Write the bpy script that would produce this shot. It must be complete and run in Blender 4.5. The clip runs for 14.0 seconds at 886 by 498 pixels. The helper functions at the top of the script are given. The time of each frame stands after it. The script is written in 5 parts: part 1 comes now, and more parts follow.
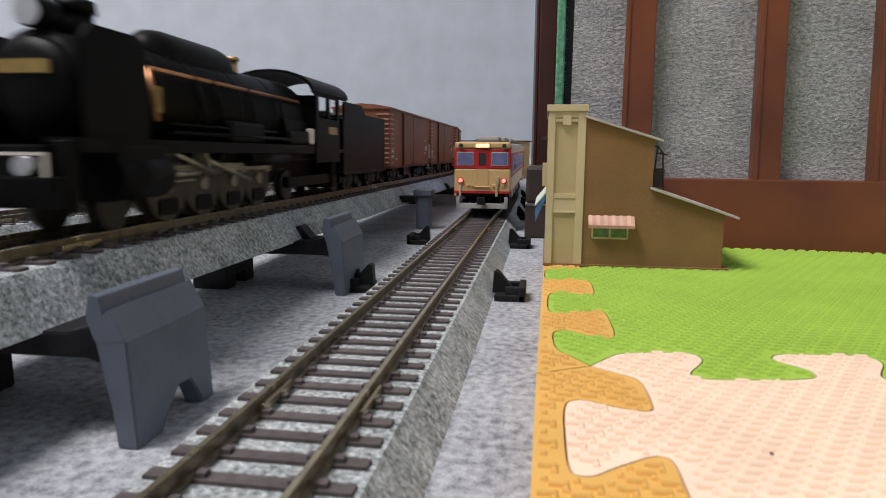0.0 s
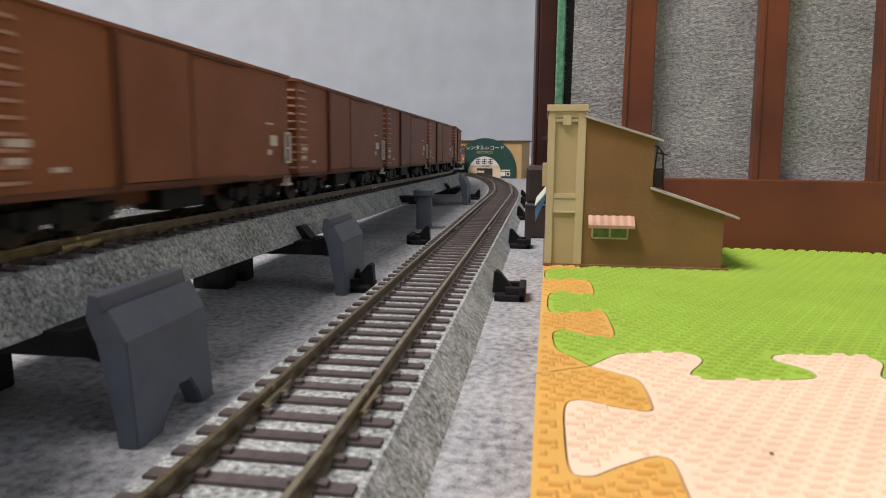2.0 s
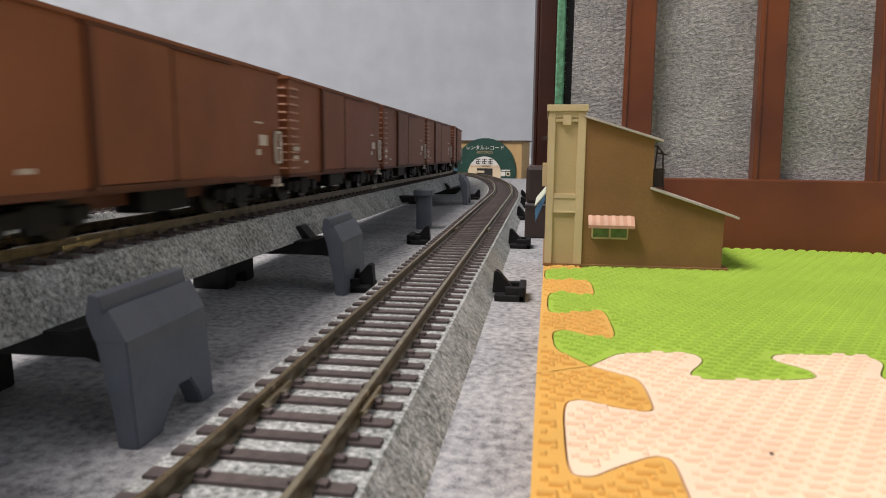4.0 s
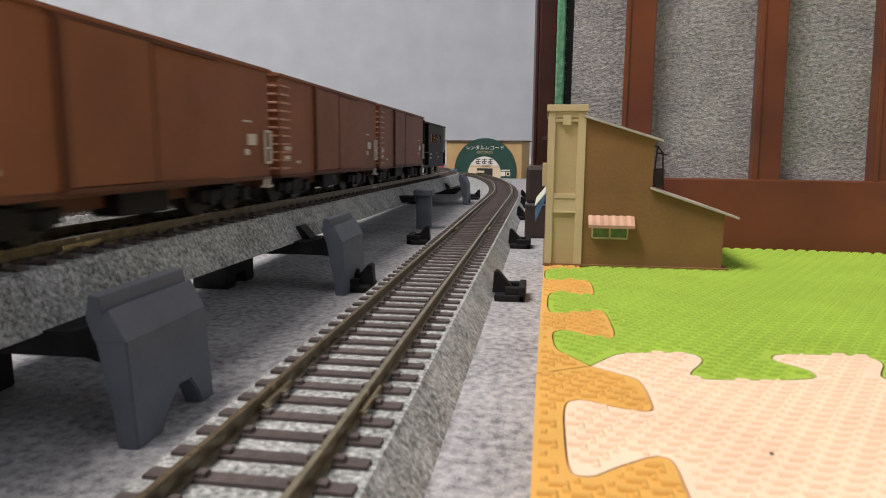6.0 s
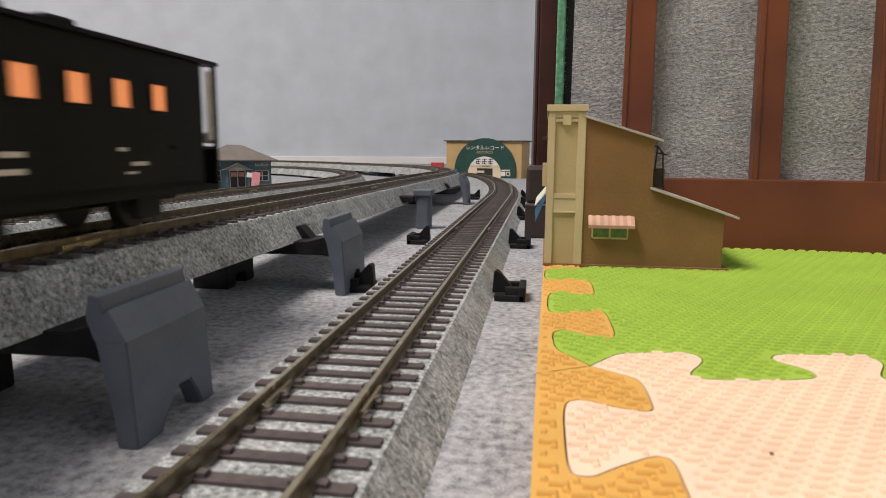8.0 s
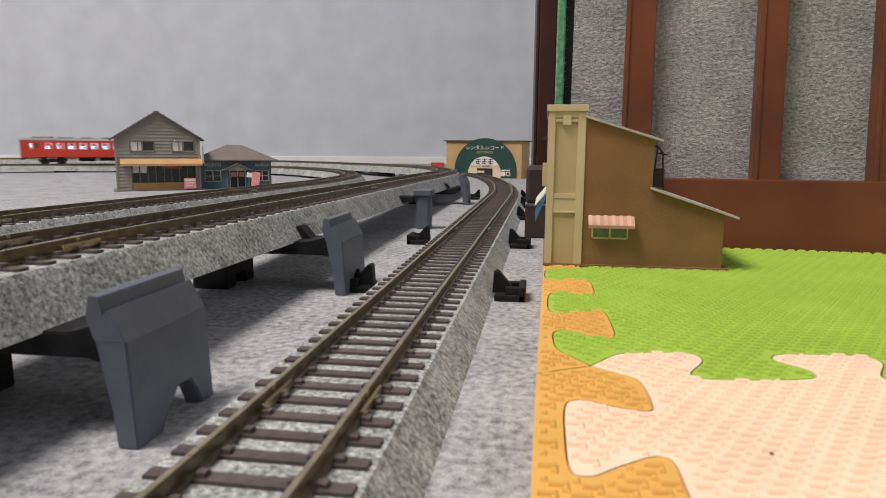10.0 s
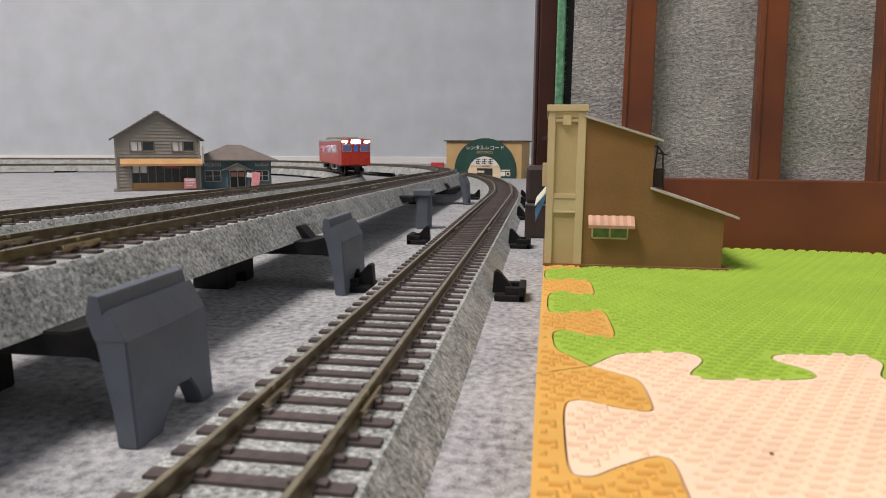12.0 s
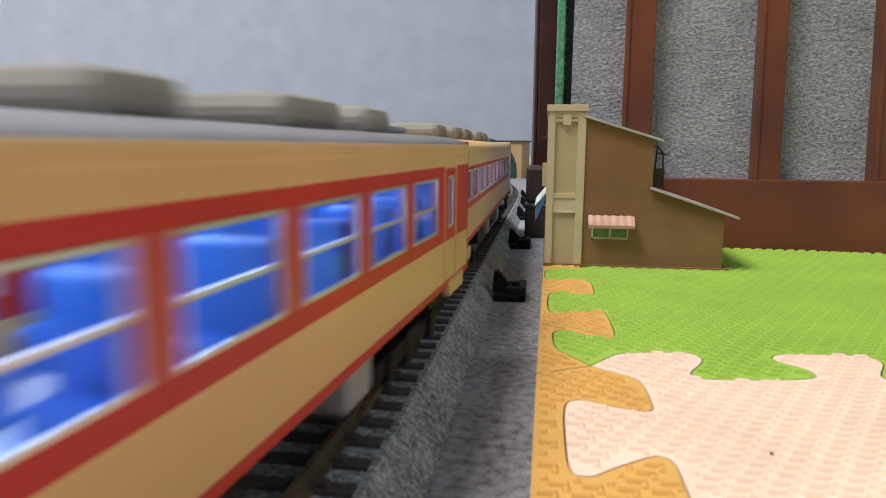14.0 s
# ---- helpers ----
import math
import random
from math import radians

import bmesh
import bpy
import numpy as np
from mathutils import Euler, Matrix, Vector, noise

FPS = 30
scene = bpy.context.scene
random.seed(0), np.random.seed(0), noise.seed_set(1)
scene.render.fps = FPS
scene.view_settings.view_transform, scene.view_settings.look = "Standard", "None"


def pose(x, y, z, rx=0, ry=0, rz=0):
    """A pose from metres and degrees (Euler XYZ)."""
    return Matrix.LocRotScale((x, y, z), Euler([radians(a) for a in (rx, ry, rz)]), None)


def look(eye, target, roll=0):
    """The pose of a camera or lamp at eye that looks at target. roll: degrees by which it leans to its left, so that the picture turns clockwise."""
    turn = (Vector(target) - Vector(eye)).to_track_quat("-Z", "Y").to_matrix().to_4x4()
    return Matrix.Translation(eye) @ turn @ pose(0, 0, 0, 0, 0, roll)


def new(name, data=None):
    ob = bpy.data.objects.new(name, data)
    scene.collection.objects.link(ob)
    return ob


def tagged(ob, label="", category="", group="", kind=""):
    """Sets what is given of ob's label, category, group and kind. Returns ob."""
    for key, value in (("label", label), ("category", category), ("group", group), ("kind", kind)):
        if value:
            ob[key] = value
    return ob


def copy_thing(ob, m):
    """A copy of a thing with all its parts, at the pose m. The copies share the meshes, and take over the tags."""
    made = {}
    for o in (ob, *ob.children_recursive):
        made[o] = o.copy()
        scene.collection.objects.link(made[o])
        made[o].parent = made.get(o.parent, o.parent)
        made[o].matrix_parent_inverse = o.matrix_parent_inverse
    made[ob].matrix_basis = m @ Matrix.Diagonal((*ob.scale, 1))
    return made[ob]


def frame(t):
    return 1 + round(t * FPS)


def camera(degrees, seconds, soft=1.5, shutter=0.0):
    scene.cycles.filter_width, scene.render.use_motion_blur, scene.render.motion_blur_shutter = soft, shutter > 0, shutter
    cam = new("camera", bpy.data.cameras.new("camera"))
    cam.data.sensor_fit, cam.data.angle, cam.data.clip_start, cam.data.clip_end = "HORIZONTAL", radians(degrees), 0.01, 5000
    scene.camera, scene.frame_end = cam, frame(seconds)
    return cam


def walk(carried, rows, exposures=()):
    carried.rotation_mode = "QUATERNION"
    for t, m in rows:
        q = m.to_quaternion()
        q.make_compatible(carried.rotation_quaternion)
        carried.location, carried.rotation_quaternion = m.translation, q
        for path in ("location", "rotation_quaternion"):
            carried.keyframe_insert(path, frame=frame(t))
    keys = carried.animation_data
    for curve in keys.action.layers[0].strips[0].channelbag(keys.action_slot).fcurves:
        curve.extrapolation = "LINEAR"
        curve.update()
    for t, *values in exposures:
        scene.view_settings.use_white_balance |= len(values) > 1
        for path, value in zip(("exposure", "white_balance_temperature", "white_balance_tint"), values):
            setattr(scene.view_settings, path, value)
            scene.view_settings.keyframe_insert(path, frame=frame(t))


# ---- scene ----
# A model railway on a carpeted floor; all lengths below are in millimetres at the model's own size.
from mathutils.geometry import delaunay_2d_cdt

MM = 0.001
cam = camera(67, 14.0, soft=0.9, shutter=0.45)
cam.data.dof.use_dof, cam.data.dof.focus_distance, cam.data.dof.aperture_fstop = True, 0.4, 52.0
EYE = pose(0, 0, 50.5 * MM, 90 - 8.77, 0, 8.6) @ pose(0, 0, 0, 0, 0, 0.4)
walk(cam, [(0.0, EYE), (14.0, EYE)], exposures=[(0.0, 0.0, 6050, 14), (1.5, 0.0, 6350, 15), (3.0, 0.05, 6550, 16), (12.6, -0.05, 6650, 16), (13.1, 0.0, 6600, 16), (13.6, 0.0, 6450, 15), (14.0, 0.0, 5950, 12)])

# ---- world and light: a closed room lit by its ceiling lamp ----
world = bpy.data.worlds.new("world")
scene.world = world
world.use_nodes = True
world.node_tree.nodes["Background"].inputs[0].default_value = (0.75, 0.85, 1.0, 1)
world.node_tree.nodes["Background"].inputs[1].default_value = 0.05


def area_light(name, x, y, z, sx, sy, power, colour, target):
    data = bpy.data.lights.new(name, "AREA")
    data.shape, data.size, data.size_y = "RECTANGLE", sx, sy
    data.energy, data.color = power, colour
    ob = new(name, data)
    ob.matrix_world = look((x, y, z), target)
    return ob


area_light("ceiling_lamp_light", -1.02, -0.4, 2.28, 1.0, 1.0, 87, (1.0, 0.94, 0.87), (-1.02, -0.4, 0))


# ---- materials ----
def material(name, colour, rough=0.6, metal=0.0, vary=0.15, scale=120.0, bump=0.0, bump_scale=900.0, random=0.0,
             second=None, spec=0.5, island=False):
    """A principled surface with two scales of variation, in the object's own space."""
    m = bpy.data.materials.new(name)
    m.use_nodes = True
    nt = m.node_tree
    b = nt.nodes["Principled BSDF"]
    b.inputs["Roughness"].default_value = rough
    b.inputs["Metallic"].default_value = metal
    b.inputs["Specular IOR Level"].default_value = spec
    co = nt.nodes.new("ShaderNodeTexCoord")
    n1 = nt.nodes.new("ShaderNodeTexNoise")
    n1.inputs["Scale"].default_value = scale
    n1.inputs["Detail"].default_value = 6
    nt.links.new(co.outputs["Object"], n1.inputs["Vector"])
    ramp = nt.nodes.new("ShaderNodeValToRGB")
    lo = second or tuple(c * (1 - vary) for c in colour)
    hi = colour if second else tuple(min(1, c * (1 + vary)) for c in colour)
    ramp.color_ramp.elements[0].position, ramp.color_ramp.elements[1].position = 0.32, 0.68
    ramp.color_ramp.elements[0].color = (*lo, 1)
    ramp.color_ramp.elements[1].color = (*hi, 1)
    nt.links.new(n1.outputs["Fac"], ramp.inputs["Fac"])
    out = ramp.outputs["Color"]
    if random:
        info = nt.nodes.new("ShaderNodeNewGeometry" if island else "ShaderNodeObjectInfo")
        mr = nt.nodes.new("ShaderNodeMapRange")
        mr.inputs[3].default_value, mr.inputs[4].default_value = 1 - random, 1 + random
        nt.links.new(info.outputs["Random Per Island" if island else "Random"], mr.inputs[0])
        mul = nt.nodes.new("ShaderNodeVectorMath")
        mul.operation = "SCALE"
        nt.links.new(out, mul.inputs[0])
        nt.links.new(mr.outputs[0], mul.inputs["Scale"])
        out = mul.outputs[0]
    nt.links.new(out, b.inputs["Base Color"])
    n2 = nt.nodes.new("ShaderNodeTexNoise")
    n2.inputs["Scale"].default_value = bump_scale
    n2.inputs["Detail"].default_value = 4
    nt.links.new(co.outputs["Object"], n2.inputs["Vector"])
    if bump:
        bp = nt.nodes.new("ShaderNodeBump")
        bp.inputs["Strength"].default_value = min(1.0, bump)
        bp.inputs["Distance"].default_value = 0.0006
        nt.links.new(n2.outputs["Fac"], bp.inputs["Height"])
        nt.links.new(bp.outputs[0], b.inputs["Normal"])
    rr = nt.nodes.new("ShaderNodeMapRange")
    rr.inputs[3].default_value, rr.inputs[4].default_value = max(0.02, rough - 0.1), min(1, rough + 0.1)
    nt.links.new(n2.outputs["Fac"], rr.inputs[0])
    nt.links.new(rr.outputs[0], b.inputs["Roughness"])
    return m


def glow(name, colour, strength, base=(0.8, 0.8, 0.8)):
    m = bpy.data.materials.new(name)
    m.use_nodes = True
    b = m.node_tree.nodes["Principled BSDF"]
    b.inputs["Base Color"].default_value = (*base, 1)
    b.inputs["Emission Color"].default_value = (*colour, 1)
    b.inputs["Emission Strength"].default_value = strength
    return m


def glass(name, tint=(0.9, 0.95, 1.0), rough=0.03):
    m = bpy.data.materials.new(name)
    m.use_nodes = True
    b = m.node_tree.nodes["Principled BSDF"]
    b.inputs["Base Color"].default_value = (*tint, 1)
    b.inputs["Roughness"].default_value = rough
    b.inputs["Transmission Weight"].default_value = 1.0
    b.inputs["IOR"].default_value = 1.12
    return m


def mottled(name, tones, scale, fine, rough=0.95, bump=0.5, depth=0.0008, stretch=(1, 1, 1)):
    """Soft-edged blotches of several tones with a finer grain over them (felt, moulded ballast, woollen cloth)."""
    m = bpy.data.materials.new(name)
    m.use_nodes = True
    nt = m.node_tree
    b = nt.nodes["Principled BSDF"]
    b.inputs["Roughness"].default_value = rough
    b.inputs["Specular IOR Level"].default_value = 0.2
    co = nt.nodes.new("ShaderNodeTexCoord")
    mp = nt.nodes.new("ShaderNodeMapping")
    mp.inputs["Scale"].default_value = stretch
    nt.links.new(co.outputs["Object"], mp.inputs["Vector"])
    noises = []
    for size, detail in ((scale, 4), (fine, 2), (scale / 9, 2)):
        n = nt.nodes.new("ShaderNodeTexNoise")
        n.inputs["Scale"].default_value, n.inputs["Detail"].default_value = size, detail
        nt.links.new(mp.outputs[0], n.inputs["Vector"])
        noises.append(n.outputs["Fac"])
    mix = nt.nodes.new("ShaderNodeMath")
    mix.operation = "MULTIPLY_ADD"
    mix.inputs[1].default_value = 0.55
    nt.links.new(noises[1], mix.inputs[0])
    nt.links.new(noises[0], mix.inputs[2])
    wide = nt.nodes.new("ShaderNodeMath")
    wide.operation = "MULTIPLY_ADD"
    wide.inputs[1].default_value = 0.35
    nt.links.new(noises[2], wide.inputs[0])
    nt.links.new(mix.outputs[0], wide.inputs[2])
    span = nt.nodes.new("ShaderNodeMapRange")
    span.inputs[1].default_value, span.inputs[2].default_value = 0.76, 1.14
    nt.links.new(wide.outputs[0], span.inputs[0])
    ramp = nt.nodes.new("ShaderNodeValToRGB")
    e = ramp.color_ramp.elements
    while len(e) < len(tones):
        e.new(0.5)
    for i, t in enumerate(tones):
        e[i].position = i / (len(tones) - 1)
        e[i].color = (*t, 1)
    nt.links.new(span.outputs[0], ramp.inputs["Fac"])
    nt.links.new(ramp.outputs["Color"], b.inputs["Base Color"])
    bp = nt.nodes.new("ShaderNodeBump")
    bp.inputs["Strength"].default_value, bp.inputs["Distance"].default_value = bump, depth
    nt.links.new(mix.outputs[0], bp.inputs["Height"])
    nt.links.new(bp.outputs[0], b.inputs["Normal"])
    return m


BALLAST = mottled("ballast_grey", [(0.12, 0.135, 0.13), (0.27, 0.29, 0.28), (0.36, 0.38, 0.38), (0.56, 0.58, 0.58)], 900, 2600, bump=0.5, depth=0.0005)
CARPET = mottled("carpet_grey", [(0.17, 0.175, 0.19), (0.29, 0.30, 0.32), (0.36, 0.37, 0.39), (0.45, 0.46, 0.48)], 470, 2200, bump=0.6, depth=0.0005)
RAIL = material("weathered_rail", (0.17, 0.14, 0.09), 0.38, 0.65, 0.3, 300)
RAIL_TOP = material("polished_rail_top", (0.46, 0.40, 0.27), 0.3, 0.9, 0.15, 300)
SLEEPER = material("dark_brown_plastic", (0.085, 0.068, 0.066), 0.7, 0, 0.25, 500, 0.4, 2500, random=0.15)
BLACK = material("black_plastic", (0.011, 0.011, 0.012), 0.55, 0, 0.3, 200, 0.2, spec=0.2)
PIER = material("blue_grey_plastic", (0.095, 0.112, 0.142), 0.5, 0, 0.08, 150, 0.15, 700)
WOOD = material("red_brown_varnished_wood", (0.165, 0.044, 0.009), 0.35, 0, 0.35, 25, 0.1, 60, second=(0.085, 0.021, 0.006))
FELT = mottled("grey_bobbled_fabric", [(0.18, 0.185, 0.185), (0.26, 0.265, 0.265), (0.32, 0.32, 0.315), (0.42, 0.42, 0.41)], 620, 1700, bump=0.9, depth=0.001, stretch=(0.9, 0.9, 1.25))
WALL = material("pale_grey_wallpaper", (0.53, 0.57, 0.615), 0.8, 0, 0.06, 14, 0.5, 260)
WHITE = material("white_paint", (0.75, 0.75, 0.74), 0.5, 0, 0.04, 20)


# ---- mesh helpers: all in millimetres ----
def box(bm, x0, x1, y0, y1, z0, z1, bevel=0.0):
    vs = [bm.verts.new((x * MM, y * MM, z * MM)) for z in (z0, z1) for x, y in ((x0, y0), (x1, y0), (x1, y1), (x0, y1))]
    fs = [bm.faces.new([vs[i] for i in f]) for f in ((3, 2, 1, 0), (4, 5, 6, 7), (0, 1, 5, 4), (1, 2, 6, 5), (2, 3, 7, 6), (3, 0, 4, 7))]
    if bevel:
        edges = list({e for f in fs for e in f.edges})
        bmesh.ops.bevel(bm, geom=edges, offset=bevel * MM, segments=2, affect="EDGES", profile=0.5)
    return bm


def boxes(*rows, bevel=0.0):
    bm = bmesh.new()
    for r in rows:
        box(bm, *r, bevel=bevel)
    return bm


def tube(bm, a, b, r0, r1=None, n=20, caps=True):
    """A round bar or cone from a to b."""
    r1 = r0 if r1 is None else r1
    a, b = Vector(a), Vector(b)
    q = (b - a).to_track_quat("Z", "Y")
    rings = []
    for p, r in ((a, r0), (b, r1)):
        rings.append([bm.verts.new((p + q @ Vector((r * math.cos(2 * math.pi * i / n), r * math.sin(2 * math.pi * i / n), 0))) * MM) for i in range(n)])
    for i in range(n):
        f = bm.faces.new((rings[0][i], rings[0][(i + 1) % n], rings[1][(i + 1) % n], rings[1][i]))
        f.smooth = True
    if caps:
        bm.faces.new(list(reversed(rings[0])))
        bm.faces.new(rings[1])
    return bm


def extrude(bm, outline, axis, a, b, bevel=0.0):
    """A closed outline of (u, v) swept from a to b: along y the outline is (x, z), along x (y, z), along z (x, y)."""
    def at(u, v, w):
        return {"y": (u, w, v), "x": (w, u, v), "z": (u, v, w)}[axis]
    n = len(outline)
    lo = [bm.verts.new(Vector(at(u, v, a)) * MM) for u, v in outline]
    hi = [bm.verts.new(Vector(at(u, v, b)) * MM) for u, v in outline]
    fs = [bm.faces.new(lo), bm.faces.new(list(reversed(hi)))]
    for i in range(n):
        fs.append(bm.faces.new((lo[i], hi[i], hi[(i + 1) % n], lo[(i + 1) % n])))
    bmesh.ops.recalc_face_normals(bm, faces=fs)
    if bevel:
        bmesh.ops.bevel(bm, geom=list({e for f in fs for e in f.edges}), offset=bevel * MM, segments=2, affect="EDGES")
    return bm


def mesh_of(name, bm, mat):
    me = bpy.data.meshes.new(name)
    bm.normal_update()
    bm.to_mesh(me)
    bm.free()
    for m in (mat if isinstance(mat, (list, tuple)) else [mat]):
        me.materials.append(m)
    return me


def part(name, bm, mat, parent=None, label="", kind=""):
    ob = new(name, mesh_of(name, bm, mat))
    if parent is not None:
        ob.parent = parent
    return tagged(ob, label, kind=kind)


def thing(name, label, category, group="", kind="", at=None):
    ob = new(name)
    ob.empty_display_size = 0.01
    if at is not None:
        ob.matrix_world = at
    return tagged(ob, label, category, group, kind)


# ---- the lines of the three tracks, as dense polylines ----
def polyline(x, y, heading, legs, step=5.0):
    """Legs: ('s', length) or ('a', radius, degrees to the left). Returns points (x, y, heading), every few millimetres."""
    pts = [(x, y, heading)]
    for leg in legs:
        if leg[0] == "s":
            n = max(1, round(leg[1] / step))
            for i in range(n):
                x -= math.sin(heading) * leg[1] / n
                y += math.cos(heading) * leg[1] / n
                pts.append((x, y, heading))
        else:
            r, turn = leg[1], radians(leg[2])
            n = max(2, round(r * abs(turn) / step))
            for i in range(n):
                h = turn / n
                d = 2 * r * math.sin(abs(h) / 2)
                x -= math.sin(heading + h / 2) * d
                y += math.cos(heading + h / 2) * d
                heading += h
                pts.append((x, y, heading))
    return pts


class Line:
    """A closed track. s runs in millimetres along it; s = 0 lies abreast of the camera, growing away from it."""

    def __init__(self, x, legs, slope, ramp=0.0, turn=0.0):
        pts = polyline(x, 0.0, radians(turn), legs)
        self.xy = np.array([(p[0], p[1]) for p in pts])
        gaps = np.hypot(*np.diff(self.xy, axis=0).T)
        self.s = np.concatenate(([0], np.cumsum(gaps)))
        self.length = float(self.s[-1])
        self.slope, self.ramp = slope, ramp

    def z(self, y):
        """Rail top: a gentle fall away from the camera, and behind it a climb over the outer line."""
        z0, y0, fall, low = self.slope
        u = min(1, max(0, (-y - 100) / 600))
        return max(low, z0 - max(0, y - y0) * fall) + self.ramp * u * u * (3 - 2 * u)

    def at(self, s):
        s = s % self.length
        x = float(np.interp(s, self.s, self.xy[:, 0]))
        y = float(np.interp(s, self.s, self.xy[:, 1]))
        return Vector((x, y, self.z(y)))

    def stand(self, s, span, towards=1):
        """The pose in metres of a vehicle whose bogies stand span apart, facing along (1) or against (-1) the line."""
        a, b = self.at(s + towards * span / 2), self.at(s - towards * span / 2)
        fwd = (a - b).normalized()
        right = fwd.cross(Vector((0, 0, 1))).normalized()
        up = right.cross(fwd)
        m = Matrix((right, fwd, up)).transposed().to_4x4()
        m.translation = (a + b) / 2 * MM
        return m


def loop(x, y1, far, back, x_back):
    """Legs of a closed loop: ahead to y1, the far curve, back past the camera to y = -back, and the rear curve."""
    pts = polyline(x, 0, 0, [("s", y1), *far])
    xe, ye, _ = pts[-1]
    r = (x - xe) / 2
    return [("s", y1), *far, ("s", ye + back), ("a", r, 180), ("s", back)]


def outer_loop(x, y0, r, y1, far):
    """The outer loop: abreast of the camera it is still leaving its rear curve, which ends at y0. Returns x, legs and turn at y = 0."""
    turn = math.degrees(math.asin(y0 / r))
    x0 = x - r * (1 - math.cos(radians(turn)))
    legs = [("a", r, turn), ("s", y1 - y0), *far]
    xe, ye, _ = polyline(x0, 0.0, -radians(turn), legs)[-1]
    rear = (x0 - xe) / (1 + math.cos(radians(turn)))
    return x0, legs + [("s", ye - rear * math.sin(radians(turn))), ("a", rear, 180 - turn)], -turn


OUTER_X, OUTER_LEGS, OUTER_TURN = outer_loop(-37, 82.0, 640.0, 560, [("a", 1500, 14), ("a", 300, 20), ("a", 765, 146)])
OUTER = Line(OUTER_X, OUTER_LEGS, (10.0, 0, 0, 10.0), 0.0, OUTER_TURN)
MIDDLE = Line(-106, loop(-106, 660, [("a", 690, 180)], 1700, 0), (31.0, 130, 0.0115, 19.0), 66.0)
INNER = Line(-215, loop(-215, 60, [("a", 1500, 1.5), ("s", 640), ("a", 400, 178.5)], 1700, 0), (22.0, 250, 0.0175, 14.8), 76.0)
LAP = OUTER.length

# ---- more materials ----
ORANGE = material("orange_foam", (0.66, 0.375, 0.085), 0.75, 0, 0.06, 60, 0.2, 2500)
GREEN = material("green_foam", (0.31, 0.475, 0.05), 0.75, 0, 0.06, 60, 0.2, 2500)
PINK = material("pale_pink_foam", (0.82, 0.62, 0.455), 0.75, 0, 0.05, 60, 0.2, 2500)
TAN = material("tan_card", (0.50, 0.39, 0.20), 0.8, 0, 0.08, 60, 0.2, 900)
TAN_PALE = material("pale_tan_card", (0.58, 0.47, 0.27), 0.8, 0, 0.08, 60, 0.2, 900)
BROWN = material("brown_card", (0.235, 0.125, 0.043), 0.8, 0, 0.12, 60, 0.3, 900)
ROOF_EDGE = material("grey_card_edge", (0.45, 0.42, 0.38), 0.8, 0, 0.15, 200)
SALMON = material("salmon_awning_card", (0.50, 0.28, 0.19), 0.75, 0, 0.15, 150)
STRIPE = material("pale_salmon_stripe", (0.56, 0.36, 0.26), 0.75, 0, 0.15, 150)
DARK_PANE = material("dark_glazing", (0.03, 0.04, 0.04), 0.15, 0, 0.2, 200)
GREEN_PANE = material("green_tinted_pane", (0.12, 0.2, 0.07), 0.2, 0, 0.3, 300)
BLUE_CLOTH = material("blue_paper", (0.06, 0.17, 0.32), 0.7, 0, 0.3, 300)
PALE_PAPER = material("pale_paper", (0.6, 0.66, 0.55), 0.7, 0, 0.1, 300)
DARK_WOOD = material("dark_red_wood", (0.055, 0.016, 0.010), 0.35, 0, 0.3, 30, 0.1, 60)
VELVET = material("green_velvet", (0.15, 0.40, 0.23), 0.9, 0, 0.4, 400, 1.0, 1600)
# near-black that paints in the shade of the curtain gap and the rail recess
GAP_SHADE = material("gap_shade_black", (0.004, 0.006, 0.006), 0.9, 0, 0.4, 400, 1.0, 1600)
FOOT = material("dark_brown_rubber", (0.045, 0.03, 0.025), 0.6, 0, 0.3, 80, 0.3, 600)
ALU = material("grey_metal_strip", (0.25, 0.24, 0.25), 0.4, 0.5, 0.1, 80)


# ---- the room ----
def room():
    part("floor", boxes((-3200, 820, -3000, 2600, -30, 0)), CARPET, None, "grey felt carpet laid over the floor", "structure")
    # back wall, a little turned from the tracks
    wall = new("wall_north")
    tagged(wall, "pale grey wallpapered wall", "wall", kind="structure")
    wall.matrix_world = pose(-0.415, 1.845, 0, 0, 0, 15)
    part("wallpaper", boxes((-3050, 1310, 0, 60, 0, 2400)), WALL, wall)
    part("baseboard", boxes((-2950, 1255, -8, 0, 0, 19), bevel=1), WHITE, wall)
    # the east one is unseen, set close to bounce lamp light onto the tracks
    for name, b in (("wall_west", (-3260, -3200, -3000, 2600, 0, 2400)), ("wall_south", (-3200, 860, -3060, -3000, 0, 2400)), ("bounce_wall_east", (800, 860, -3000, 2600, 0, 2400))):
        part(name, boxes(b), WALL, None, "pale grey wallpapered wall", "structure")
    part("ceiling", boxes((-3260, 860, -3060, 3400, 2400, 2440)), WHITE, None, "plain white ceiling", "structure")


room()


# ---- track ----
def sweep(line, profile):
    """Sweep a closed profile of (across, up) along a whole line."""
    bm = bmesh.new()
    rings = []
    pts = line.xy
    n = len(pts)
    for i in range(n):
        a, b = pts[max(0, i - 1)], pts[min(n - 1, i + 1)]
        d = (b - a) / np.hypot(*(b - a))
        r = (d[1], -d[0])
        z = line.z(pts[i][1])
        rings.append([bm.verts.new(((pts[i][0] + r[0] * u) * MM, (pts[i][1] + r[1] * u) * MM, (z + v) * MM)) for u, v in profile])
    k = len(profile)
    for i in range(n - 1):
        for j in range(k):
            bm.faces.new((rings[i][j], rings[i + 1][j], rings[i + 1][(j + 1) % k], rings[i][(j + 1) % k]))
    bmesh.ops.recalc_face_normals(bm, faces=bm.faces)
    return bm


